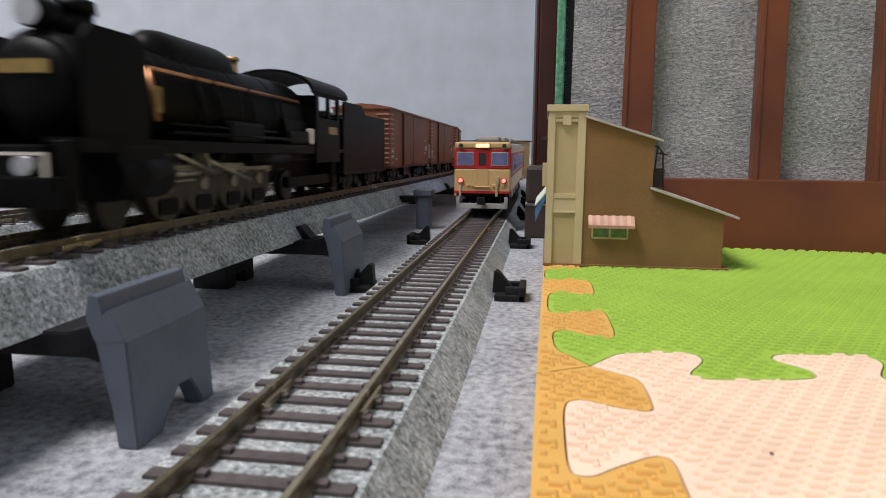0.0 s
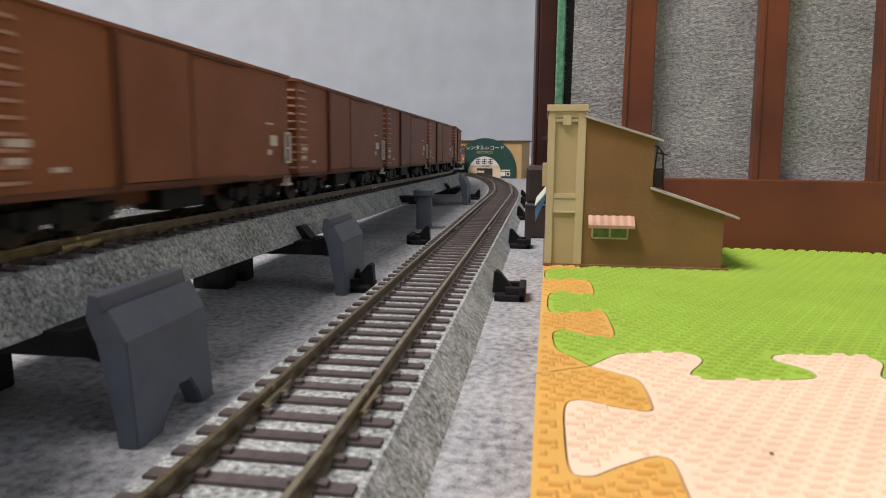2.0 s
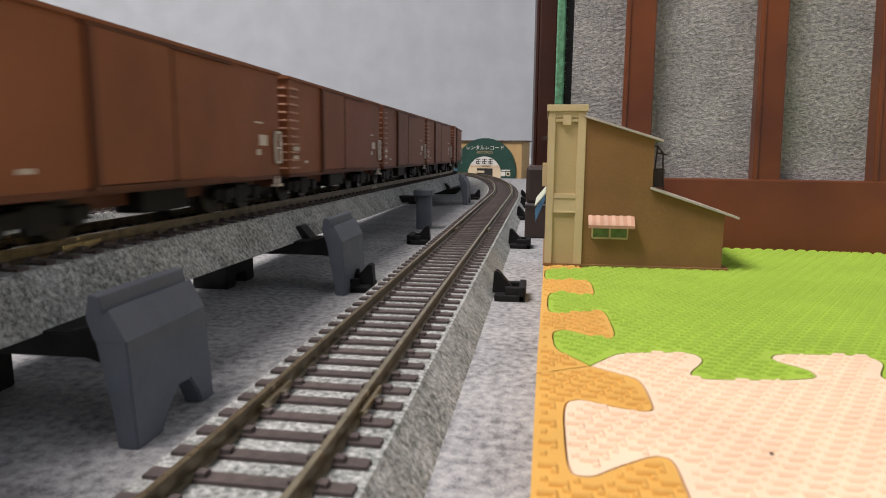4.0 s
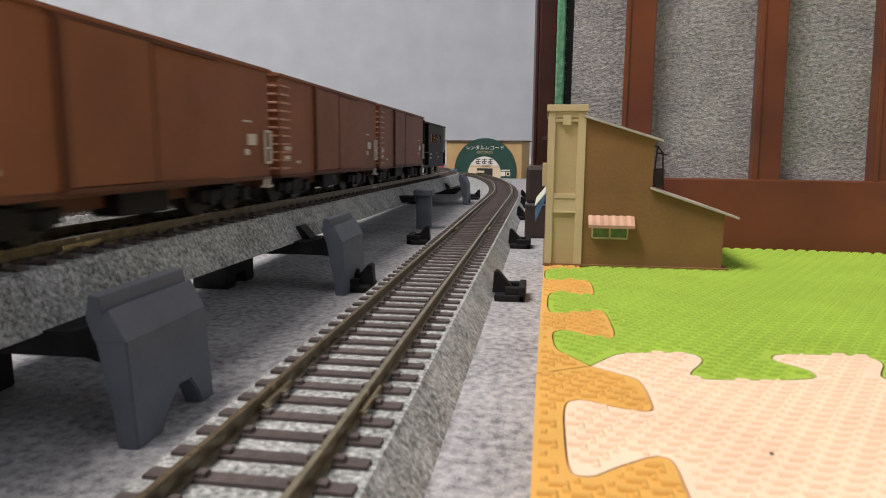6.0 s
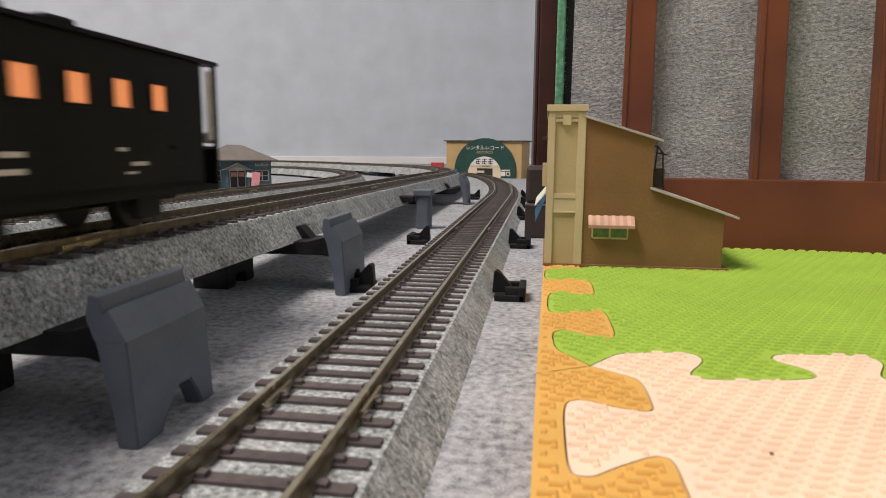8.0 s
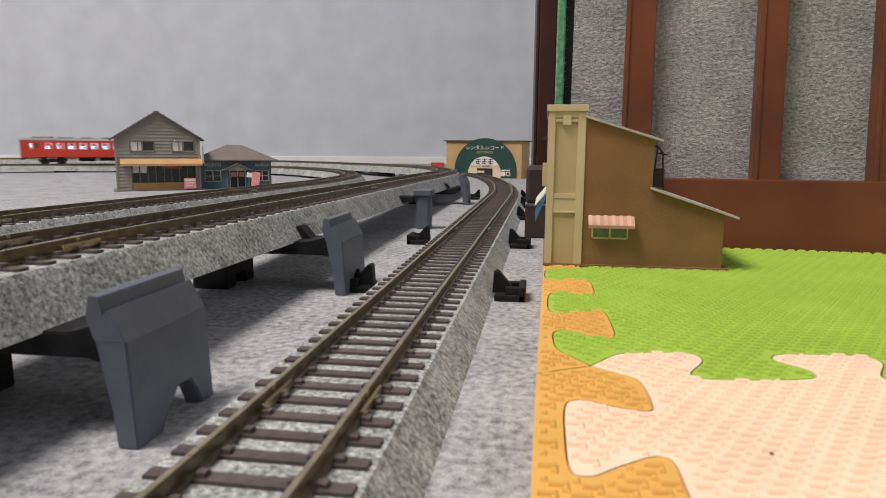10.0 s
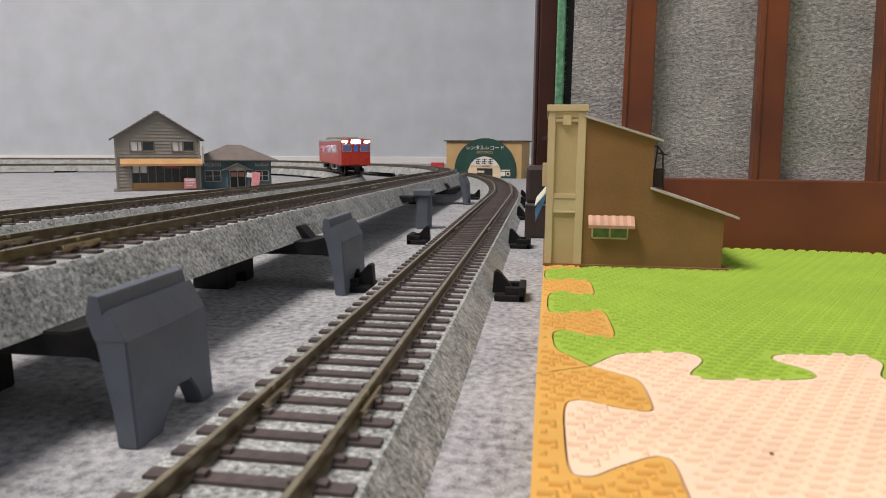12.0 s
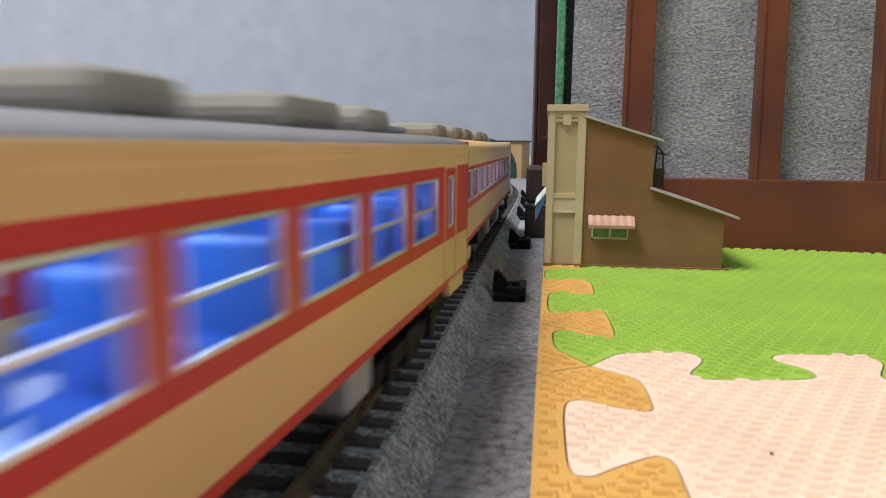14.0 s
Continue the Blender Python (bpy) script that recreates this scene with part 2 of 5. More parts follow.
def rail_profile(u):
    return [(u - 1.1, -3.0), (u + 1.1, -3.0), (u + 1.1, -2.5), (u + 0.35, -2.2), (u + 0.35, -0.8), (u + 0.55, -0.6), (u + 0.5, 0), (u - 0.5, 0), (u - 0.55, -0.6), (u - 0.35, -0.8), (u - 0.35, -2.2), (u - 1.1, -2.5)]


def sleeper_bm(half=14.3, w=1.3, top=-2.6, low=-4.2):
    bm = bmesh.new()
    box(bm, -half, half, -w, w, low, top)
    for u in (-8.25, 8.25):
        for k in (-1, 1):
            box(bm, u + k * 1.9 - 0.7, u + k * 1.9 + 0.7, -0.8, 0.8, top, top + 0.7)
    return bm


def track(line, label, drop, spans, joints):
    t = thing("model_track", label, "model track", "model tracks")
    part("roadbed", sweep(line, [(-21, drop), (-15.8, -4.0), (-15.2, -3.2), (15.2, -3.2), (15.8, -4.0), (21, drop)]), BALLAST, t, "grey granite-speckled plastic ballast")
    for u in (-8.25, 8.25):
        rail = part("rail", sweep(line, rail_profile(u)), RAIL, t, "weathered brassy metal rail")
        part("running_edge", sweep(line, [(u - 0.5, -0.1), (u + 0.5, -0.1), (u + 0.42, 0.03), (u - 0.42, 0.03)]), RAIL_TOP, rail, "polished brassy running edge")
    me = mesh_of("sleeper", sleeper_bm(), SLEEPER)
    rest = bmesh.new()
    n = int(line.length / 7.0)
    for i in range(n):
        s = i * line.length / n
        m = line.stand(s, 4)
        if any(a < s < b for a, b in spans):
            ob = new("sleeper", me)
            ob.parent = t
            ob.matrix_world = m
        else:
            c = [m @ (Vector(v) * MM) for v in ((-14.3, -1.5, -2.6), (14.3, -1.5, -2.6), (14.3, 1.5, -2.6), (-14.3, 1.5, -2.6), (-14.3, -1.5, -4.2), (14.3, -1.5, -4.2), (14.3, 1.5, -4.2), (-14.3, 1.5, -4.2))]
            v = [rest.verts.new(q) for q in c]
            for f in ((0, 1, 2, 3), (0, 4, 5, 1), (1, 5, 6, 2), (2, 6, 7, 3), (3, 7, 4, 0)):
                rest.faces.new([v[k] for k in f])
    part("more_sleepers", rest, SLEEPER, t, kind="stuff")
    me = mesh_of("rail_joiner", boxes((-1.5, 1.5, -6, 6, -2.4, -1.1), (-0.62, 0.62, -0.6, 0.6, -0.8, 0.05), bevel=0.1), RAIL_TOP)
    for s in joints:
        for u in (-8.25, 8.25):
            ob = new("rail_joiner", me)
            ob.parent = t
            ob.matrix_world = line.stand(s, 4) @ pose(u * MM, 0, 0)
    return t


track(OUTER, "ground-level model track on grey ballast with brown sleepers", -10.0, [(30, 1120)], [104, 340, 586])
track(MIDDLE, "raised outer model track on grey ballast standing on piers", -13.0, [(60, 1000)], [127, 373, 619])
track(INNER, "raised inner model track on grey ballast beside model houses", -12.0, [(200, 1100)], [230, 476, 722])


# ---- piers and clips ----
def pier(y, deep=25.8, hooked=True):
    """A blue-grey pier: a tapered outer leg with an arched foot, a chamfered cap and a black arm under the raised track."""
    low = MIDDLE.z(y) - 13.0
    t = thing("viaduct_pier", "blue-grey plastic viaduct pier with chamfered outer leg and black arm", "viaduct pier", "viaduct piers", at=pose(0, y * MM, 0))
    d = deep
    side = [(0, 0), (0, 7), (0, 13.3), (0, 18.5), (d, 18.5), (d, 13.3), (d, 7), (d, 0), (d - 4.6, 0), (d - 5.8, 3.2), (d - 8.0, 6.2), (14, 6.4), (9.8, 3.0), (7.3, 0)]
    bm = bmesh.new()
    outer = [bm.verts.new((np.interp(z, (0, 18.5), (-65.5, -66.5)) * MM, u * MM, z * MM)) for u, z in side]
    inner = [bm.verts.new((np.interp(z, (0, 7, 13.3, 18.5), (-69.3, -70.0, -70.7, -72.2)) * MM, u * MM, z * MM)) for u, z in side]
    bm.faces.new(outer)
    bm.faces.new(list(reversed(inner)))
    for i in range(len(side)):
        j = (i + 1) % len(side)
        bm.faces.new((outer[i], inner[i], inner[j], outer[j]))
    bmesh.ops.recalc_face_normals(bm, faces=bm.faces)
    bmesh.ops.bevel(bm, geom=[e for e in bm.edges if min(v.co.z for v in e.verts) < 18.4 * MM], offset=0.3 * MM, segments=2, affect="EDGES")
    leg = part("leg", bm, PIER, t)
    bm = bmesh.new()
    extrude(bm, [(-66.5, 18.4), (-69.4, 23.9), (-70.3, 23.1), (-70.9, 25.9), (-72.8, 26.2), (-73.5, 22.2), (-72.2, 18.4)], "y", -0.05, d + 0.05, 0.14)
    part("cap", bm, PIER, leg)
    bm = bmesh.new()
    extrude(bm, [(-128, low), (-80.5, low + 0.4), (-73.0, low + 2.4), (-71.5, 12.5), (-73.0, 12.8), (-77.0, low - 4.0), (-128, low - 4.4)], "y", 4, d - 4, 0.3)
    arm = part("arm", bm, BLACK, t, "black plastic cross arm")
    if hooked:
        bm = bmesh.new()
        extrude(bm, [(-86.5, low + 0.1), (-89.2, low + 4.4), (-86.0, low + 4.8), (-82.0, low + 0.2)], "y", d - 13, d - 6, 0.3)
        part("hook", bm, BLACK, arm)
    bm = bmesh.new()
    extrude(bm, [(2, 0), (2, low - 4.2), (d - 2, low - 4.2), (d - 2, 0), (d - 8.5, 0), (d - 9.5, 4.2), (9.5, 4.2), (8.5, 0)], "x", -122, -109, 0.3)
    part("inner_leg", bm, BLACK, t, "black plastic inner leg")
    return t


pier(96.2, hooked=False)
pier(214)


def column(x, y, turn, top, wide=9.0, label="blue-grey plastic column with a flared cap under the raised track"):
    t = thing("viaduct_column", label, "viaduct pier", "viaduct piers", at=pose(x * MM, y * MM, 0, 0, 0, turn))
    bm = bmesh.new()
    w = wide / 2
    extrude(bm, [(-w, -w * 0.6), (-w * 0.6, -w), (w * 0.6, -w), (w, -w * 0.6), (w, w * 0.6), (w * 0.6, w), (-w * 0.6, w), (-w, w * 0.6)], "z", 0, top - 4, 0.3)
    part("shaft", bm, PIER, t)
    part("cap", boxes((-w - 1.2, w + 1.2, -w - 1.2, w + 1.2, top - 4.2, top), bevel=0.8), PIER, t)
    part("arm", boxes((-50, -w - 1.0, -5, 5, top - 8, top - 4.2), bevel=0.6), BLACK, t, "black plastic cross arm")
    return t


column(-73, 404, 0, 24.2)
pier(572)

# piers under the far curves
RING = [(MIDDLE, s) for s in (750, 880, 1010, 1140, 1270, 1400, 1530, 1660, 1790, 1920, 2050, 2180)] + [(INNER, s) for s in (120, 300, 480, 660, 790, 920, 1050, 1180, 1310, 1440, 1570, 1700)]
for line, s in RING:
    p = line.at(s)
    m = line.stand(s, 10)
    t = thing("curve_pier", "blue-grey block pier under the curved raised track", "viaduct pier", "viaduct piers", at=m)
    z = -p.z
    part("block", boxes((-16, 16, -7, 7, z, -15.5), bevel=0.6), PIER, t)
    part("arm", boxes((-22, 22, -16, 16, -15.6, -13.05 if line is MIDDLE else -12.05), bevel=0.4), BLACK, t, "black plastic plate")


def clip(x, y, turn):
    t = thing("track_clip", "small black plastic track clip on the carpet", "track clip", "track clips", at=pose(x * MM, y * MM, 0, 0, 0, turn))
    part("base", boxes((0, 10, -7, 7, 0, 2.2), (3.5, 10, -6, -3.2, 2, 4.6), (3.5, 10, 3.2, 6, 2, 4.6), (8, 10.2, -7, 7, 0, 5), bevel=0.35), BLACK, t)
    bm = bmesh.new()
    extrude(bm, [(-1, 1.8), (-0.5, 9), (0.8, 9.4), (5.5, 4), (6, 1.8)], "y", -2.2, 2.2, 0.3)
    part("tongue", bm, BLACK, t)


for x, y, turn in ((-15.5, 222, 0), (-16.5, 338, 0), (-18, 470, 0), (-19, 560, 2), (-59.5, 342, 180), (-59.5, 226, 180), (-62, 640, 180), (-22, 650, 4)):
    clip(x, y, turn)


# ---- puzzle mat ----
def chaikin(pts, rounds=2):
    for _ in range(rounds):
        out = []
        for i in range(len(pts)):
            a, b = pts[i], pts[(i + 1) % len(pts)]
            out += [(a[0] * 0.8 + b[0] * 0.2, a[1] * 0.8 + b[1] * 0.2), (a[0] * 0.2 + b[0] * 0.8, a[1] * 0.2 + b[1] * 0.8)]
        pts = out
    return pts


def inside(p, poly):
    x, y = p
    hit = False
    for i in range(len(poly)):
        (x0, y0), (x1, y1) = poly[i], poly[i - 1]
        if (y0 > y) != (y1 > y) and x < (x1 - x0) * (y - y0) / (y1 - y0) + x0:
            hit = not hit
    return hit


def seam():
    """Teeth between the green and the pink tile, which lies a little askew."""
    pts = [(12.5, 129.3), (15.6, 133.7), (22.0, 135.4)]
    for k in range(11):
        a, b = 34.2 * k, 4.2 * min(k, 3)
        pts += [(30.6 + a, 136.6 + b), (31.9 + a, 131.9 + b), (27.0 + a, 123.2 + b), (28.5 + a, 120.7 + b), (35.6 + a, 121.3 + b), (44.7 + a, 122.9 + b), (50.0 + a, 125.0 + b), (50.0 + a, 129.3 + b), (44.7 + a, 134.6 + b), (46.6 + a, 138.6 + b), (55.6 + a, 139.8 + b)]
    return pts


# the teeth between the orange strip and the tiles, walked away from the camera
NEAR_TEETH = [(18.1, 60), (18.1, 77.4), (18.0, 87.4), (15.7, 88.3), (9.8, 83.4), (7.1, 80.7), (4.5, 80.8), (3.9, 84.8), (3.9, 105.2), (7.0, 107.4), (12.2, 104.5), (18.1, 103.3), (18.2, 110.8), (17.7, 118.8), (13.9, 121.5)]
FAR_TEETH = [(7.1, 128.7), (3.0, 134.4), (2.5, 147.3), (5.5, 150.1), (11.4, 144.9), (16.6, 144.2), (16.0, 170.2), (11.6, 168.3), (4.5, 164.6), (1.6, 166.2), (1.7, 187.9), (6.6, 190.6), (14.9, 185.0), (14.9, 209.5), (6.7, 208.3), (0.8, 206.7), (0.8, 227.6), (13.7, 226.8), (14.5, 246), (2, 247), (1.5, 265), (14, 266), (14, 286)]
JOINT = (9.5, 124.7)
SEAM = seam()


def shrink(pts, by):
    """Draw an outline in along its normals, so that neighbouring tiles leave a fine joint."""
    n = len(pts)
    turn = sum(pts[i - 1][0] * pts[i][1] - pts[i][0] * pts[i - 1][1] for i in range(n))
    out = []
    for i in range(n):
        (x0, y0), (x1, y1) = pts[i - 1], pts[(i + 1) % n]
        d = math.hypot(x1 - x0, y1 - y0) or 1.0
        k = by / d * (1 if turn > 0 else -1)
        out.append((pts[i][0] - (y1 - y0) * k, pts[i][1] + (x1 - x0) * k))
    return out


def slab(outline, z):
    """A flat plate of any outline, with its rim."""
    pts, _, faces, *_ = delaunay_2d_cdt([Vector(p) for p in outline], [], [list(range(len(outline)))], 1, 1e-5)
    bm = bmesh.new()
    top = [bm.verts.new((p[0] * MM, p[1] * MM, z * MM)) for p in pts]
    for f in faces:
        bm.faces.new([top[i] for i in f])
    rim = [e for e in bm.edges if len(e.link_faces) == 1]
    low = bmesh.ops.extrude_edge_only(bm, edges=rim)["geom"]
    for v in low:
        if isinstance(v, bmesh.types.BMVert):
            v.co.z = 0
    bmesh.ops.recalc_face_normals(bm, faces=bm.faces)
    if sum(f.normal.z * f.calc_area() for f in bm.faces) < 0:
        bmesh.ops.reverse_faces(bm, faces=bm.faces)
    return bm


def mats():
    x1, y0 = 430, -250
    near_strip = [*[(-1.4, y0)] * 3, *[(18.1, y0)] * 3, *NEAR_TEETH, *[JOINT] * 3, *[(-0.7, 118.4)] * 3]
    far_strip = [*[(-0.7, 118.5)] * 3, *[JOINT] * 3, *FAR_TEETH, *[(14, 286.5)] * 3, *[(0.6, 286.5)] * 3]
    pink = [*[(x1, y0)] * 3, *[(x1, 150)] * 3, *reversed(SEAM), *[JOINT] * 3, *reversed(NEAR_TEETH), *[(18.1, y0)] * 3]
    green = [*[JOINT] * 3, *SEAM, *[(x1, 150)] * 3, *[(x1, 286.5)] * 3, *[(14.1, 286.5)] * 3, *reversed(FAR_TEETH)]
    rng = random.Random(4)
    for name, outline, m, label in (("foam_mat", near_strip, ORANGE, "orange foam puzzle-mat edge strip with basket-weave relief"),
                                    ("foam_mat", far_strip, ORANGE, "orange foam puzzle-mat edge strip with rounded teeth"),
                                    ("foam_mat", pink, PINK, "pale pink foam puzzle mat with basket-weave relief"),
                                    ("foam_mat", green, GREEN, "bright green foam puzzle mat with basket-weave relief")):
        t = thing(name, label, "foam mat", "foam mats")
        smooth = chaikin(outline, 2)
        smooth = [p for i, p in enumerate(smooth) if math.dist(p, smooth[i - 1]) > 0.02]
        smooth = shrink(smooth, 0.16)
        part("slab", slab(smooth, 9.5), m, t)
        # raised weave
        verts, faces = [], []
        def pad(cx, cy, hx, hy, h):
            if not all(inside((cx + a * hx, cy + b * hy), smooth) for a in (-1, 1) for b in (-1, 1)):
                return
            n = len(verts)
            for k, z in ((1.0, 9.4), (0.8, 9.4 + h * 0.7), (0.6, 9.4 + h)):
                for a, b in ((-1, -1), (1, -1), (1, 1), (-1, 1)):
                    verts.append(((cx + a * (hx - (1 - k))) * MM, (cy + b * (hy - (1 - k))) * MM, z * MM))
            for r in (0, 4):
                for i in range(4):
                    faces.append((n + r + i, n + r + (i + 1) % 4, n + r + 4 + (i + 1) % 4, n + r + 4 + i))
            faces.append((n + 8, n + 9, n + 10, n + 11))
        low_x, high_x = min(p[0] for p in smooth), max(p[0] for p in smooth)
        low_y, high_y = min(p[1] for p in smooth), max(p[1] for p in smooth)
        for j in range(100):
            y = 52 + j * 2.35
            if not low_y < y < high_y:
                continue
            for i in range(-38, 50):
                x = i * 4.1 + j * 1.37
                if not low_x < x < min(high_x, 0.62 * y + 14):
                    continue
                jit = rng.uniform(-0.05, 0.05)
                pad(x + jit, y, 1.35, 0.6, 0.78)
                pad(x + 0.85 + jit, y - 1.17, 0.55, 0.62, 0.64)
        me = bpy.data.meshes.new("weave")
        me.from_pydata(verts, [], faces)
        me.materials.append(m)
        ob = new("weave", me)
        ob.parent = t
        tagged(ob, "raised basket-weave relief", kind="stuff")
    for x, y, z, r in ((30.9, 89.6, 9.9, 0.27),):
        bm = bmesh.new()
        bmesh.ops.create_icosphere(bm, subdivisions=2, radius=r * MM)
        for v in bm.verts:
            v.co *= 1 + 0.3 * noise.noise(v.co * 2500)
        ob = part("crumb", bm, BLACK, None)
        ob.location = (x * MM, y * MM, (z + 0.35) * MM)
        tagged(ob, "tiny dark crumb lying on the foam mat", "crumb")


mats()


# ---- the shop house on the mat ----
def shop_house():
    t = thing("shop_house", "brown and tan card model shop house on the foam mat", "model house", at=pose(0, 0.2325, 0.0098, 0, 0, 0))
    part("base_plate", boxes((0, 61.5, -0.9, 62, 0, 0.7)), BROWN, t)
    bm = bmesh.new()
    extrude(bm, [(13, 0.7), (13, 50.2), (35.6, 43.2), (35.6, 26.6), (59.3, 18.6), (59.0, 0.7)], "y", 0, 60)
    part("side_wall", bm, BROWN, t, "brown corrugated card wall")
    # fine vertical battens of the corrugated wall
    rng = random.Random(2)
    bm = bmesh.new()
    x = 14.2
    while x < 59:
        top = 50.2 - (x - 13) * 0.31 if x < 35.4 else 26.4 - (x - 35.6) * 0.337
        box(bm, x, x + 0.25, -0.025, 0.02, 0.8, top - 0.4)
        x += rng.uniform(1.4, 1.9)
    part("batten", bm, BROWN, t)
    tower = part("tower", boxes((0.5, 13, 0.3, 60, 0.7, 52.6)), TAN, t, "tan card front with flat pilasters")
    for name, b in (("pilaster", (0.6, 2.9, -0.5, 0.4, 0.7, 52.4)), ("pilaster", (10.4, 13.1, -0.5, 0.4, 0.7, 52.4)), ("cornice", (0.0, 13.7, -1.0, 60.5, 52.4, 54.6)),
                    ("frieze", (2.9, 10.4, -0.3, 0.4, 50.3, 52.4)), ("keystone", (5.3, 8.1, -0.8, 0.4, 47.8, 51.0)), ("keystone", (3.0, 10.3, -0.45, 0.4, 48.9, 49.9)),
                    ("rail", (2.9, 10.4, -0.5, 0.4, 23.2, 24.8)), ("panel", (2.9, 10.4, -0.25, 0.4, 18.8, 23.2)), ("rail", (2.9, 10.4, -0.45, 0.4, 18.2, 18.9))):
        part(name, boxes(b, bevel=0.12), TAN_PALE, tower)
    for a, b in (((12.6, 51.2), (38.3, 43.2)), ((35.0, 27.6), (63.6, 18.1))):
        bm = bmesh.new()
        extrude(bm, [a, b, (b[0] - 0.1, b[1] - 0.8), (a[0] - 0.1, a[1] - 0.8)], "y", -1.6, 61.5, 0.1)
        part("roof", bm, ROOF_EDGE, t, "thin grey card roof")
    w = part("window", boxes((16.2, 28.4, -0.5, 0.1, 9.6, 10.2), (16.2, 16.7, -0.5, 0.1, 9.6, 14.6), (27.9, 28.4, -0.5, 0.1, 9.6, 14.6), (22.0, 22.6, -0.5, 0.1, 9.6, 14.6), (16.2, 28.4, -0.5, 0.1, 14.2, 14.7)), TAN_PALE, t, "cream framed side window")
    part("pane", boxes((16.7, 27.9, -0.12, -0.05, 10, 14.3)), GREEN_PANE, w)
    bm = bmesh.new()
    extrude(bm, [(-0.2, 17.6), (-3.6, 14.6), (-3.6, 13.6), (-3.3, 13.6), (-3.2, 14.3), (-0.2, 16.9)], "x", 14.9, 30.2, 0.06)
    aw = part("awning", bm, SALMON, t, "salmon striped awning over the window")
    for i in range(6):
        bm = bmesh.new()
        x = 15.0 + i * 2.55
        extrude(bm, [(-0.1, 17.75), (-3.65, 14.75), (-3.65, 14.45), (-0.1, 17.45)], "x", x, x + 1.2)
        part("stripe", bm, STRIPE, aw)
    # outside stair on the lower roof, rough little posts and rails
    stair = part("roof_ladder", boxes((35.8, 40.2, 6, 8, 27.2, 33.5)), FOOT, t, "dark brown roof hatch with rail")
    bm = bmesh.new()
    for a, b in (((36.2, 4, 26.5), (37.2, 4, 41)), ((39.8, 4, 26.5), (39.0, 4, 39)), ((37.2, 4, 41), (39.6, 4, 38.2)), ((36.4, 4, 33), (39.4, 4, 33)), ((36.8, 4, 38.8), (40.6, 4, 38.2)), ((37.2, 9, 41), (37.2, 4, 41)), ((39, 4, 39), (39, 9, 39))):
        tube(bm, a, b, 0.28, n=6)
    part("rail", bm, FOOT, stair)
    # street side, seen edge-on: sign board, gutter bracket and hanging flag
    part("sign_board", boxes((-1.0, 0.6, 4, 8, 27, 35), bevel=0.1), TAN_PALE, t, "cream sign board")
    part("canopy", boxes((-1.6, 0.6, 3, 50, 43.3, 44.0), bevel=0.1), FOOT, t)
    bm = bmesh.new()
    extrude(bm, [(0.5, 24.5), (-3.2, 20), (-3.4, 20.2), (0.4, 25.1)], "y", 4, 40, 0.05)
    part("front_awning", bm, PALE_PAPER, t, "pale paper awning")
    bm = bmesh.new()
    extrude(bm, [(0.3, 22.5), (-3.0, 14.5), (-3.2, 19), (0.2, 24.4)], "y", 4, 5, 0.05)
    part("flag", bm, BLUE_CLOTH, t, "blue and pale green paper flag")


shop_house()


# ---- wooden frame with fabric panels ----
def screen():
    t = thing("wooden_screen", "red-brown varnished wooden frame with grey bobbled fabric panels", "screen", at=pose(0, 0.292, 0, 0, 0, -4.5) @ pose(0, 0, 0, -5.5))
    part("bottom_rail", boxes((43, 330, 0, 18, 8, 38.2), bevel=0.8), WOOD, t)
    # shade below the bottom rail, built as a near-black box
    part("under_rail_shade", boxes((42, 330, 4, 18, 0, 6)), GAP_SHADE, t, "near-black box painting in the shade under the rail")
    for a, b in ((31, 43.2), (83.4, 94.0), (127.2, 138), (171, 182), (215, 226)):
        p = part("post", boxes((a, b, 1, 16, 36.5 if a > 40 else 8, 900), bevel=0.8), WOOD, t)
        part("bead", boxes((a - 0.1, a + 1.9, 0.1, 3, 37.5, 899), bevel=0.5), WOOD, p)
    # bobbled fabric sheet, finely dimpled
    bm = bmesh.new()
    nx, nz = 190, 150
    grid = []
    for j in range(nz + 1):
        row = []
        for i in range(nx + 1):
            x, z = 9 + i * 1.2, 30 + j * 1.2
            d = noise.noise(Vector((x * 0.45, z * 0.95, 3))) * 0.09 + noise.noise(Vector((x * 0.8, z * 1.3, 9))) * 0.1
            row.append(bm.verts.new((x * MM, (9 + d) * MM, z * MM)))
        grid.append(row)
    for j in range(nz):
        for i in range(nx):
            f = bm.faces.new((grid[j][i], grid[j][i + 1], grid[j + 1][i + 1], grid[j + 1][i]))
            f.smooth = True
    part("fabric", bm, FELT, t, "grey bobbled woollen fabric")
    part("backing", boxes((9, 330, 10.5, 13, 28, 900)), FELT, t)


screen()


